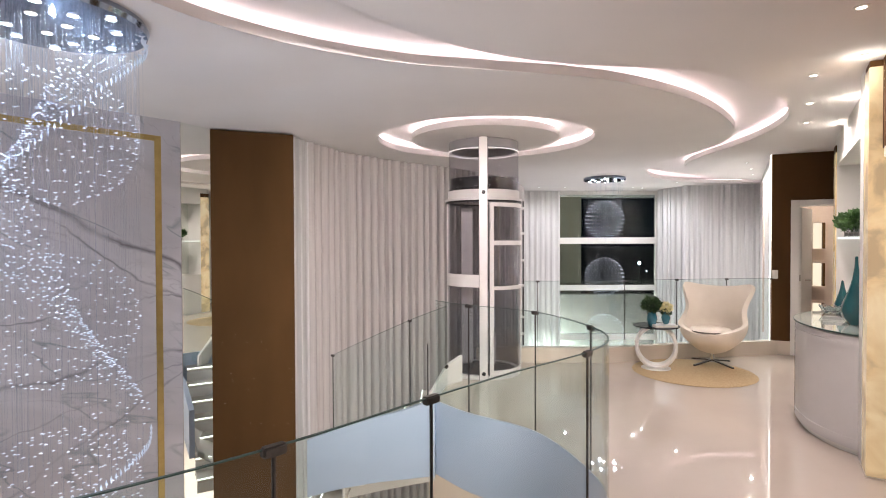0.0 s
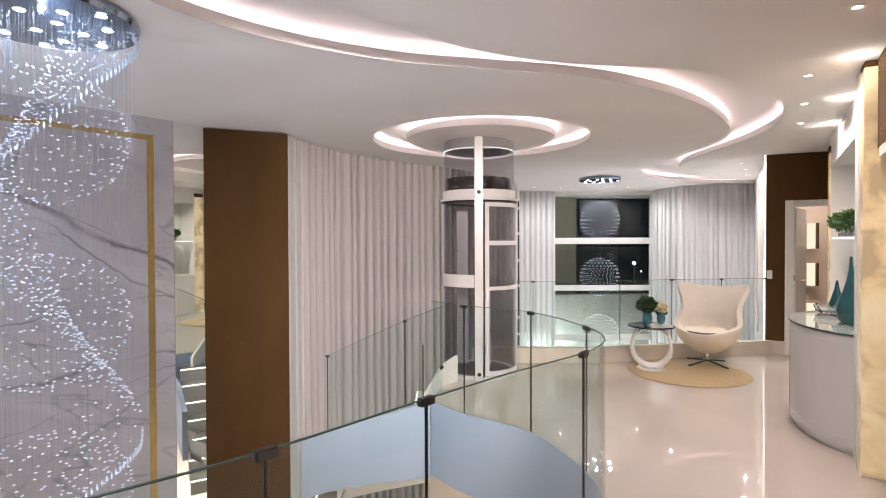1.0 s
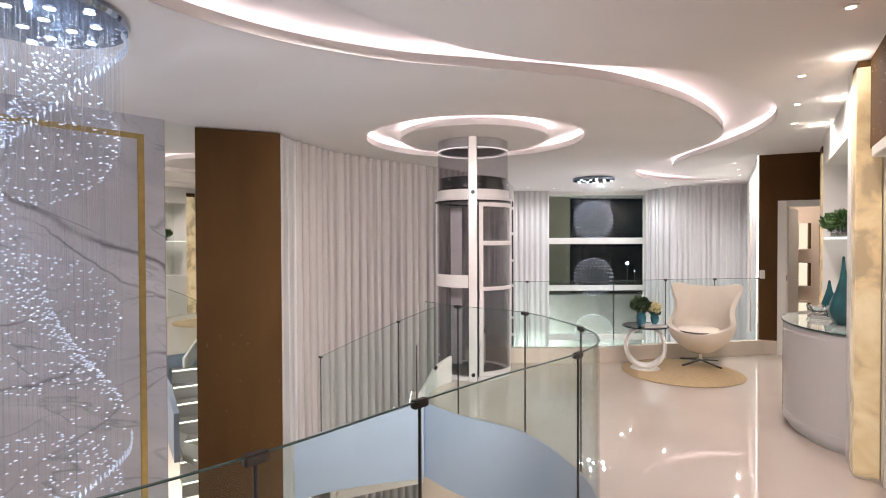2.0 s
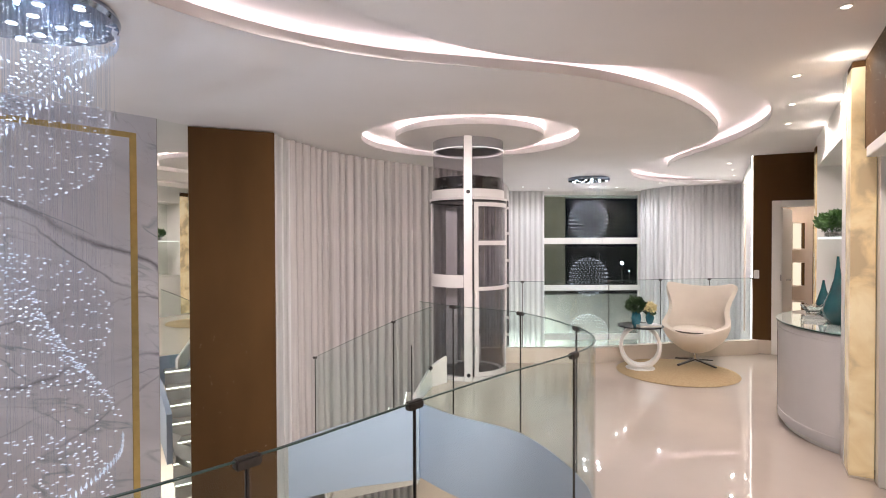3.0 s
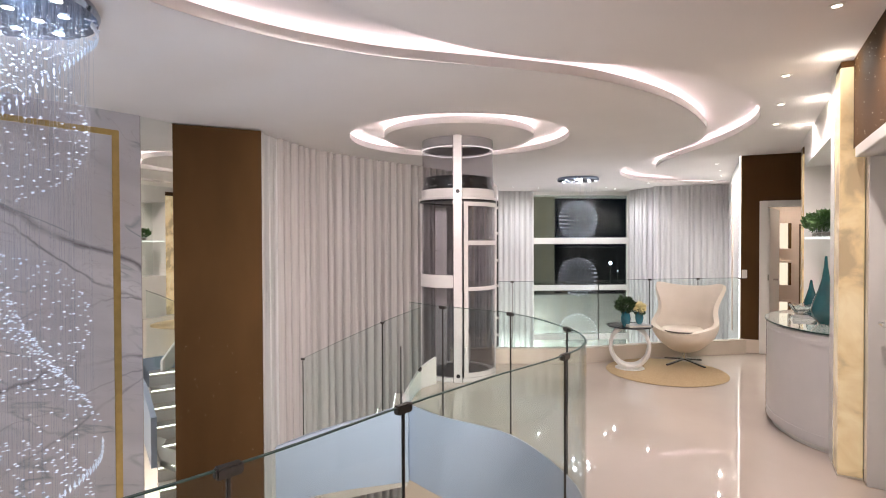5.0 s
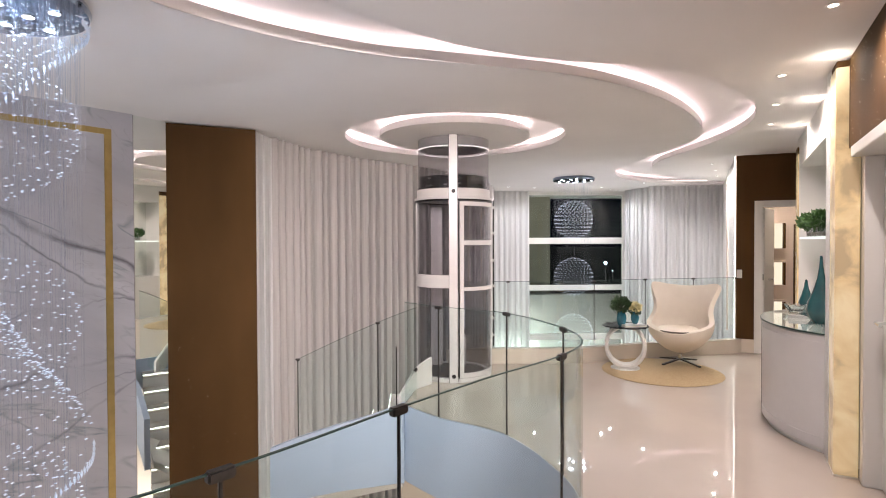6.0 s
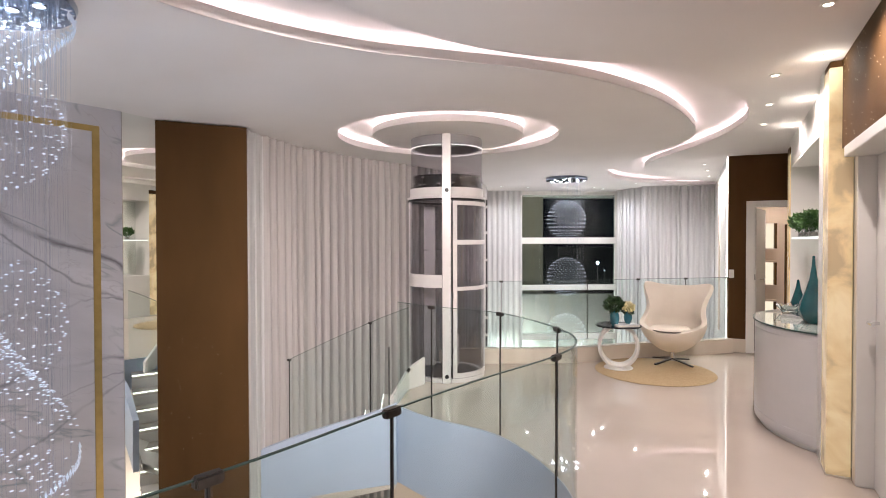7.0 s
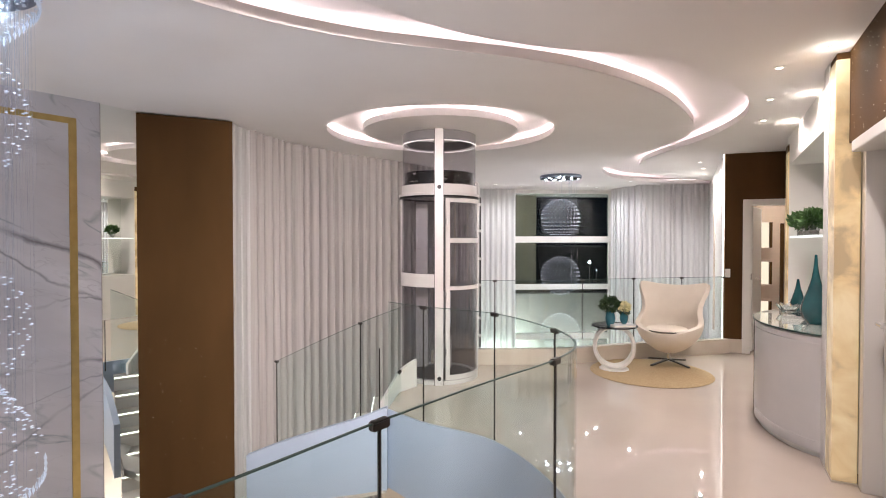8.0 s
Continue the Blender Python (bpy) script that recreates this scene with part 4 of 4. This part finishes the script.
# ---- recessed downlights ----
def downlight(x, y, r=0.023, group="ceiling downlights", power=DOWN_W, warm=(1.0, 0.865, 0.83), cone=160):
    d = thing("ceiling_downlight", "small round white recessed ceiling downlight, lit", "ceiling light", group, at=(x, y, CEIL))
    part("trim_ring", lathe([(r, -0.001), (r + 0.016, -0.001), (r + 0.014, -0.005), (r, -0.006)], 24, closed=True), TRIM, d)
    part("lens", lathe([(0, -0.004), (r, -0.004), (r, -0.001), (0, -0.001)], 20), SPOT, d)
    if power:
        lamp("downlight_lamp", "SPOT", (x, y, CEIL - 0.02), power, warm, 0.014, None, cone, 0.9)


for x, y in ((2.055, 2.59), (2.565, 3.677), (3.06, 4.446), (3.526, 5.182)):
    downlight(x, y)
for x, y in ((4.457, 7.873), (4.911, 8.568), (5.365, 9.314)):
    downlight(x, y, power=70.0, warm=(1, 0.95, 0.93))
for x, y in ((1.95, 11.3), (2.55, 11.5), (3.996, 11.4), (4.30, 11.7), (4.55, 10.5)):
    downlight(x, y, 0.028, power=31.0, warm=(0.97, 0.95, 1.0))
# added, unseen downlight that brightens the room beyond the far door
downlight(5.55, 7.75, power=70.0, warm=(1.0, 0.86, 0.74))
# the same lamps, added unseen as fill in the ceiling behind the viewpoint
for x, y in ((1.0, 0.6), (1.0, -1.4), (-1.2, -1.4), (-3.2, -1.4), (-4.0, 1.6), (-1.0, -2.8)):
    downlight(x, y, power=BACK_FILL_W)
# adjustable ones added out of view, turned to brighten the curtain and the lift
for x, y, aim in ((0.1, 0.2, (-0.4, 7.6, 0.55)), (-0.35, 0.6, (-0.9, 7.0, 0.55)), (0.6, 0.5, (0.4, 6.2, 0.7))):
    downlight(x, y, power=0)
    lamp("aimed_lamp", "SPOT", (x, y, CEIL - 0.03), AIM_W, (1.0, 0.89, 0.855), 0.04, aim, 56, 1.0)
# wall washers for the ceiling glows beside the niche wall; their discs are added
for s, q in ((-0.05, 0.11), (1.12, 0.045), (2.23, 0.045)):
    p = RW @ Vector((s, q, 0))
    downlight(p.x, p.y, 0.018, "wall washer lights", 0)
    lamp("washer_lamp", "POINT", (p.x, p.y, CEIL - 0.085), 0.95, (1.0, 0.89, 0.78), 0.03)

# unseen lamps added to light the lower storey, set in the underside of the slab
for x, y in ((2.6, 1.6), (2.4, 4.9), (1.9, 6.1), (3.4, 6.2), (-1.0, -0.9), (-3.0, -2.4)):
    d = thing("lower_ceiling_lamp", "square white recessed lamp added out of view in the lower ceiling", "ceiling light", "lower storey lamps", at=(x, y, -0.38))
    part("housing", box((-0.16, -0.16, -0.006), (0.16, 0.16, -0.001), 0.002), TRIM, d)
    lamp("lower_lamp", "AREA", (x, y, -0.40), LOWER_W * (0.55 if y < 0 else 1.0), (1.0, 0.93, 0.86), 0.3)

# ---- rug, armchair and side table ----
RUGM = varied("sand_shag", (0.52, 0.40, 0.24), (0.40, 0.29, 0.16), 60, 0.95, bump=0.9, bump_scale=260)
rug = thing("round_rug", "round sand-coloured short pile rug on the porcelain floor", "rug", at=(2.86, 6.13, 0))
bm = lathe([(0, 0.001), (0.657, 0.001), (0.667, 0.006), (0.659, 0.012), (0.0, 0.013)], 96)
part("woven_disc", bm, RUGM, rug, smooth=True)

IVORY = varied("ivory_wool_upholstery", (0.90, 0.82, 0.72), (0.86, 0.78, 0.68), 8, 0.85, bump=0.25, bump_scale=220)
CH = (3.27, 6.50)
FACE = -40
BRONZE = varied("dark_bronze", (0.10, 0.085, 0.075), (0.07, 0.06, 0.05), 15, 0.3, metal=0.8)
chair = thing("lounge_chair", "ivory upholstered egg-shaped swivel lounge chair on a rug", "armchair", at=(CH[0], CH[1], 0.012), turn=FACE)


def lerp_table(table, x):
    """Smooth curve through (x, value) pairs, with slopes taken from the neighbours."""
    if x <= table[0][0]:
        return table[0][1]
    if x >= table[-1][0]:
        return table[-1][1]
    last = len(table) - 1
    slope = [(table[min(i + 1, last)][1] - table[max(i - 1, 0)][1]) / (table[min(i + 1, last)][0] - table[max(i - 1, 0)][0]) for i in range(last + 1)]
    i = next(i for i in range(last) if x <= table[i + 1][0])
    (a, p), (b, q) = table[i], table[i + 1]
    d = b - a
    t = (x - a) / d
    return p * (1 + 2 * t) * (1 - t) ** 2 + slope[i] * d * t * (1 - t) ** 2 + q * t * t * (3 - 2 * t) + slope[i + 1] * d * t * t * (t - 1)


RIM = ((0, 0.945), (22, 0.957), (38, 0.98), (47, 0.965), (56, 0.86), (65, 0.72), (74, 0.61), (84, 0.545), (98, 0.508), (118, 0.482), (140, 0.45), (160, 0.424), (180, 0.413))
WIDE = ((0.17, 0.06), (0.20, 0.14), (0.25, 0.21), (0.32, 0.285), (0.40, 0.335), (0.48, 0.358), (0.55, 0.355), (0.63, 0.347), (0.72, 0.37), (0.81, 0.425), (0.90, 0.505), (0.99, 0.585))
DEEP = ((0.17, 0.06), (0.20, 0.14), (0.25, 0.21), (0.32, 0.275), (0.40, 0.31), (0.50, 0.32), (0.62, 0.288), (0.80, 0.266), (0.99, 0.28))
bm = bmesh.new()
NA, NV = 72, 22
grid = []
for i in range(NA):
    phi = -180 + 360 * i / NA
    top = lerp_table(RIM, abs(phi))
    col = []
    for k in range(NV + 1):
        f = k / NV
        z = 0.17 + (top - 0.17) * f ** 1.25
        a = radians(phi)
        lean = 0.10 * max(0.0, z - 0.45)
        x = lerp_table(WIDE, z) * math.sin(a)
        y = lerp_table(DEEP, z) * math.cos(a) + lean
        col.append(bm.verts.new((x, y, z)))
    grid.append(col)
for i in range(NA):
    j = (i + 1) % NA
    for k in range(NV):
        bm.faces.new((grid[i][k], grid[j][k], grid[j][k + 1], grid[i][k + 1]))
bm.faces.new([grid[i][0] for i in range(NA)])
bmesh.ops.recalc_face_normals(bm, faces=bm.faces)
sh = part("shell", bm, IVORY, chair, "ivory padded winged shell", True)
sol = sh.modifiers.new("padding", "SOLIDIFY")
sol.thickness, sol.offset = 0.062, 0
bev = sh.modifiers.new("round", "BEVEL")
bev.width, bev.segments, bev.limit_method, bev.angle_limit = 0.028, 4, "ANGLE", radians(50)
prof = [(0, 0.365), (0.18, 0.36), (0.228, 0.378), (0.238, 0.40), (0.218, 0.42), (0.12, 0.430), (0, 0.432)]
cush = lathe(prof, 48)
for v in cush.verts:
    v.co.y = v.co.y * 1.02 - 0.095
for v in cush.verts:
    v.co.z += 0.037
part("seat_cushion", cush, IVORY, chair, smooth=True)
# piping, darkened so that its colour carries the shadow line under the cushion
pip = lathe([(0.237, 0.382), (0.247, 0.391), (0.237, 0.400), (0.229, 0.391)], 48, closed=True)
for v in pip.verts:
    v.co.y = v.co.y * 1.02 - 0.095
for v in pip.verts:
    v.co.z += 0.037
part("piping", pip, varied("shadow_dark_piping", (0.14, 0.11, 0.09), (0.11, 0.09, 0.07), 10, 0.7), chair.children[-1])
part("swivel_column", rod((0, 0, 0.06), (0, 0, 0.23), 0.022, 16), CHROME, chair)
part("column_collar", rod((0, 0, 0.185), (0, 0, 0.225), 0.04, 16), BLACK, chair)
for k in range(4):
    a = 45 + 90 * k + 18
    bm = box((0.0, -0.016, 0.0), (0.30, 0.016, 0.018), 0.004)
    for v in bm.verts:
        v.co.z += 0.045 * (1 - v.co.x / 0.30) ** 0.8 if v.co.x < 0.30 else 0
    bm.transform(pose(0, 0, 0.001, 0, 0, a))
    part("leg", bm, BRONZE, chair)

table = thing("side_table", "white side table with an open ring base and dark top", "side table", at=(2.50, 6.30, 0.012), turn=-20)
ringm = lathe([(0.266, -0.075), (0.266, 0.075), (0.235, 0.092), (0.218, 0.082), (0.218, -0.082), (0.235, -0.092)], 72, closed=True)
ringm.transform(pose(0, 0, 0.268, 90, 0, 0))
for v in ringm.verts:
    v.co.z = min(v.co.z, 0.502)
    if v.co.z < 0.006:
        v.co.z = 0.006
    v.co.x *= 0.90
    v.co.y *= 0.75 + 0.25 * abs(v.co.z - 0.27) / 0.27
part("ring_base", ringm, TRIM, table, "white lacquered open ring", True)
part("foot_plate", lathe([(0, 0.0), (0.17, 0.0), (0.165, 0.009), (0, 0.010)], 40), TRIM, table)
DARKGLASS = varied("black_glass", (0.02, 0.022, 0.025), (0.015, 0.016, 0.02), 3, 0.12)
DARKGLASS.node_tree.nodes["Principled BSDF"].inputs["Specular IOR Level"].default_value = 0.15
part("table_top", lathe([(0, 0.503), (0.262, 0.503), (0.267, 0.509), (0.262, 0.516), (0, 0.516)], 64), DARKGLASS, table, "round black glass top", True)

book = thing("book", "grey-covered book lying on the table", "book", at=(2.54, 6.17, 0.529), turn=4)
part("cover", box((-0.135, -0.085, 0.0), (0.135, 0.085, 0.004), 0.001), varied("grey_cover", (0.35, 0.35, 0.36), (0.3, 0.3, 0.31), 8, 0.5), book)
part("pages", box((-0.130, -0.081, 0.004), (0.130, 0.081, 0.024), 0.001), varied("paper", (0.75, 0.72, 0.66), (0.7, 0.67, 0.6), 40, 0.8), book)
part("top_cover", box((-0.135, -0.085, 0.024), (0.135, 0.085, 0.028), 0.001), varied("pale_cover", (0.62, 0.62, 0.62), (0.56, 0.56, 0.57), 8, 0.45), book)

TEAL = varied("petrol_blue_glaze", (0.020, 0.115, 0.16), (0.06, 0.20, 0.24), 9, 0.12, coat=0.5)
LEAF = varied("dark_foliage", (0.020, 0.048, 0.018), (0.038, 0.08, 0.028), 20, 0.5)
CREAM = varied("cream_petals", (0.80, 0.72, 0.42), (0.74, 0.66, 0.36), 30, 0.7)
FRESH = varied("fresh_foliage", (0.03, 0.085, 0.022), (0.075, 0.16, 0.04), 25, 0.5)


def leaves(c, r, count, size, seed, squash=1.0, upright=0.4, shell_only=0.35):
    """Many small folded leaves spread through an uneven clump."""
    rng = random.Random(seed)
    bm = bmesh.new()
    for _ in range(count):
        d = Vector((rng.gauss(0, 1), rng.gauss(0, 1), rng.gauss(0, 1) + upright * 0.5)).normalized()
        bump = 0.75 + 0.35 * noise.noise(d * 2.3 + Vector((seed, 0, 0)))
        p = Vector(c) + Vector((d.x * r, d.y * r, d.z * r * squash)) * bump * rng.uniform(shell_only, 1) ** 0.5
        out = (d + Vector((rng.uniform(-0.7, 0.7), rng.uniform(-0.7, 0.7), rng.uniform(-0.2, 0.9) * upright))).normalized()
        side = out.cross(Vector((rng.uniform(-1, 1), rng.uniform(-1, 1), 0.3))).normalized()
        up = out.cross(side)
        l, w = size * rng.uniform(0.7, 1.3), size * 0.42 * rng.uniform(0.7, 1.2)
        a = bm.verts.new(p)
        b = bm.verts.new(p + out * l * 0.5 + side * w + up * w * 0.3)
        e = bm.verts.new(p + out * l * 0.5 - side * w + up * w * 0.3)
        m2 = bm.verts.new(p + out * l * 0.55)
        t = bm.verts.new(p + out * l - up * w * 0.4)
        bm.faces.new((a, b, m2))
        bm.faces.new((a, m2, e))
        bm.faces.new((m2, b, t))
        bm.faces.new((m2, t, e))
    return bm


def vase(name, at, prof, material, label, cat="vase"):
    v = thing(name, label, cat, at=at)
    part("body", lathe(prof, 40), material, v, smooth=True)
    return v


def hollow(prof, wall=0.006):
    """Outer profile followed by its inside."""
    inner = [(max(r - wall, 0.0), z + (wall if i == 0 else 0)) for i, (r, z) in enumerate(prof)]
    return [(0, prof[0][1])] + prof + inner[::-1] + [(0, prof[0][1] + wall)]


v1 = vase("vase", (2.42, 6.22, 0.529), hollow([(0.030, 0), (0.045, 0.03), (0.058, 0.09), (0.05, 0.14), (0.036, 0.165), (0.045, 0.185)]), TEAL, "petrol blue ceramic vase holding dark green foliage")
part("foliage", leaves((0, 0, 0.25), 0.115, 420, 0.046, 3, 0.8), LEAF, v1, "dense dark green leaves")
for k in range(5):
    part("stem", rod((0, 0, 0.05), (0.05 * math.cos(k * 1.3), 0.05 * math.sin(k * 1.3), 0.24), 0.0025, 5), LEAF, v1)
v2 = vase("vase", (2.575, 6.20, 0.558), hollow([(0.024, 0), (0.040, 0.03), (0.050, 0.075), (0.038, 0.115), (0.028, 0.13), (0.036, 0.145)]), TEAL, "small petrol blue vase holding cream flowers")
part("flower_head", leaves((0, 0, 0.19), 0.075, 420, 0.028, 5, 0.8, 0.2, 0.7), CREAM, v2, "cream hydrangea blooms")
part("foliage", leaves((0, 0, 0.145), 0.06, 60, 0.04, 6, 0.5, 0.1), LEAF, v2)

# ---- bowed cabinet under the niche ----
CABW = varied("pearl_white_lacquer_front", (0.70, 0.685, 0.69), (0.66, 0.645, 0.65), 5, 0.3)
cab = thing("bowed_cabinet", "pearl white bow-fronted low cabinet below the display niche", "cabinet", at=(2.73, 3.267, 0), turn=ANG_R)


def bow(a, b, mid=1.25, n=48, f0=0.0, f1=1.0):
    return [Vector((mid - a * math.cos(math.pi * (f0 + (f1 - f0) * i / n)), 0.004 + b * math.sin(math.pi * (f0 + (f1 - f0) * i / n)) ** 1.3)) for i in range(n + 1)]


def solid(path, z0, z1):
    bm = bmesh.new()
    lo = [bm.verts.new((p.x, p.y, z0)) for p in path]
    hi = [bm.verts.new((p.x, p.y, z1)) for p in path]
    n = len(path)
    for i in range(n):
        j = (i + 1) % n
        bm.faces.new((lo[i], lo[j], hi[j], hi[i]))
    bm.faces.new(lo[::-1])
    bm.faces.new(hi)
    bmesh.ops.recalc_face_normals(bm, faces=bm.faces)
    return bm


part("body", solid(bow(0.775, 0.40), 0.035, 0.858), CABW, cab, smooth=True)
part("plinth", solid(bow(0.765, 0.39), 0.0, 0.035), TRIM, cab, smooth=True)
cells = ((0.015, 0.525), (0.54, 0.985))
for f0, f1 in cells:
    dr = part("door", ribbon_wall(bow(0.79, 0.415, f0=f0, f1=f1, n=20), 0.045, 0.85, 0.012, shift=-0.006), CABW, cab, smooth=True)
    for z0, z1 in ((0.775, 0.805), (0.09, 0.12)):
        part("moulding", ribbon_wall(bow(0.797, 0.422, f0=f0 + 0.05, f1=f1 - 0.05, n=20), z0, z1, 0.008, shift=-0.003), CABW, dr, smooth=True)
part("door_gap", box((-0.004, -0.006, 0.05), (0.004, 0.006, 0.85), m=pose(bow(0.792, 0.418)[25].x + 0.010, bow(0.792, 0.418)[25].y, 0)), BLACK, cab)
top = thing("cabinet_top", "bow-fronted glass worktop with a dark polished edge", "worktop", at=(2.73, 3.267, 0), turn=ANG_R)
TOPG = varied("pale_green_back_painted_glass", (0.42, 0.47, 0.44), (0.38, 0.43, 0.40), 3, 0.03, coat=0.5)
part("glass_sheet", solid([Vector((0.48, -0.39))] + bow(0.80, 0.432, f0=0.02, f1=0.98) + [Vector((2.05, -0.39))], 0.862, 0.872), TOPG, top)
part("edge_line", ribbon_wall(bow(0.802, 0.434, f0=0.02, f1=0.98), 0.8605, 0.8715, 0.004, shift=-0.002), GLASS_EDGE, top)


def on_cab(x, y, z=0.8725):
    return RW @ Vector((x, y, z))


TEAL2 = varied("deep_teal_glass", (0.006, 0.055, 0.065), (0.012, 0.10, 0.11), 5, 0.08, coat=0.6)
vase("vase", on_cab(1.03, 0.03), [(0, 0), (0.05, 0.0), (0.092, 0.05), (0.105, 0.11), (0.09, 0.17), (0.055, 0.26), (0.028, 0.36), (0.014, 0.46), (0.009, 0.54), (0, 0.545)], TEAL2, "tall teal glass drop-shaped vase with a drawn-out neck")
vase("vase", on_cab(1.93, 0.04), [(0, 0), (0.034, 0.0), (0.058, 0.03), (0.064, 0.07), (0.045, 0.13), (0.022, 0.21), (0.009, 0.29), (0, 0.295)], TEAL2, "smaller teal glass drop-shaped vase")
tray = thing("mirrored_tray", "small silver mirrored tray on the glass worktop", "tray", at=on_cab(1.30, 0.14), turn=ANG_R - 4)
part("base", box((-0.13, -0.09, 0.0), (0.13, 0.09, 0.010), 0.002), MIRROR, tray)
for a in ((-0.13, -0.09, 0.13, -0.082), (-0.13, 0.082, 0.13, 0.09), (-0.13, -0.082, -0.122, 0.082), (0.122, -0.082, 0.13, 0.082)):
    part("rim", box((a[0], a[1], 0.010), (a[2], a[3], 0.034), 0.001), CHROME, tray)
bowl = thing("crystal_bowl", "clear scalloped crystal bowl on the worktop", "bowl", at=on_cab(1.72, 0.14))
bm = lathe([(0, 0.0), (0.05, 0.0), (0.052, 0.010), (0.07, 0.03), (0.095, 0.07), (0.091, 0.072), (0.065, 0.037), (0.045, 0.02), (0, 0.02)], 48)
for v in bm.verts:
    a = math.atan2(v.co.y, v.co.x)
    v.co.z *= 1 + 0.16 * math.cos(8 * a) * min(1, math.hypot(v.co.x, v.co.y) / 0.12)
BOWLG, bn, bl, bb = base_mat("clear_crystal", (0.92, 0.95, 0.95), 0.03)
bb.inputs["Transmission Weight"].default_value = 0.97
part("body", bm, BOWLG, bowl, smooth=True)
for i, (x, rr) in enumerate(((1.88, 0.12), (2.24, 0.115), (2.64, 0.12))):
    pot = thing("potted_plant", "fine green plant in a clear glass tumbler", "potted plant", "plants on the glass shelf", at=on_cab(x, -0.07, 1.571))
    part("tumbler", lathe(hollow([(0.038, 0), (0.042, 0.05), (0.046, 0.095)], 0.004), 28), BOWLG, pot, smooth=True)
    part("soil", lathe([(0, 0.012), (0.036, 0.012), (0.039, 0.05), (0, 0.05)], 20), varied("pale_pebbles", (0.5, 0.48, 0.42), (0.3, 0.28, 0.24), 90, 0.8), pot)
    part("foliage", leaves((0, 0, 0.155), rr, 260, 0.056, 30 + i, 0.72, 0.7, 0.1), FRESH, pot, "feathery fresh green leaves")
    for k in range(6):
        part("stem", rod((0.01 * math.cos(k), 0.01 * math.sin(k), 0.05), (0.05 * math.cos(k * 1.1), 0.05 * math.sin(k * 1.1), 0.14), 0.002, 5), FRESH, pot)

# white console with a vase of dried flowers in the lower storey, seen in the mirror
console = thing("console_table", "low white lacquered console on the lower storey's floor", "console", at=(3.3, 3.3, LOW), turn=70)
part("top", box((-0.7, -0.22, 0.62), (0.7, 0.22, 0.66), 0.006), TRIM, console)
for x in (-0.66, 0.66):
    part("side_panel", box((x - 0.03, -0.21, 0.0), (x + 0.03, 0.21, 0.62), 0.005), TRIM, console)
part("drawer_front", box((-0.63, 0.18, 0.34), (0.63, 0.205, 0.60), 0.004), CABW, console)
dried = vase("vase", (3.3, 3.3, LOW + 0.66), hollow([(0.07, 0), (0.11, 0.06), (0.12, 0.16), (0.08, 0.26), (0.09, 0.29)]), TRIM, "white vase of dried golden flowers on the console")
part("dried_flowers", leaves((0, 0, 0.40), 0.19, 260, 0.07, 51, 0.8, 0.5), varied("dried_gold", (0.38, 0.24, 0.08), (0.26, 0.15, 0.05), 25, 0.7), dried, "dried golden flower heads")
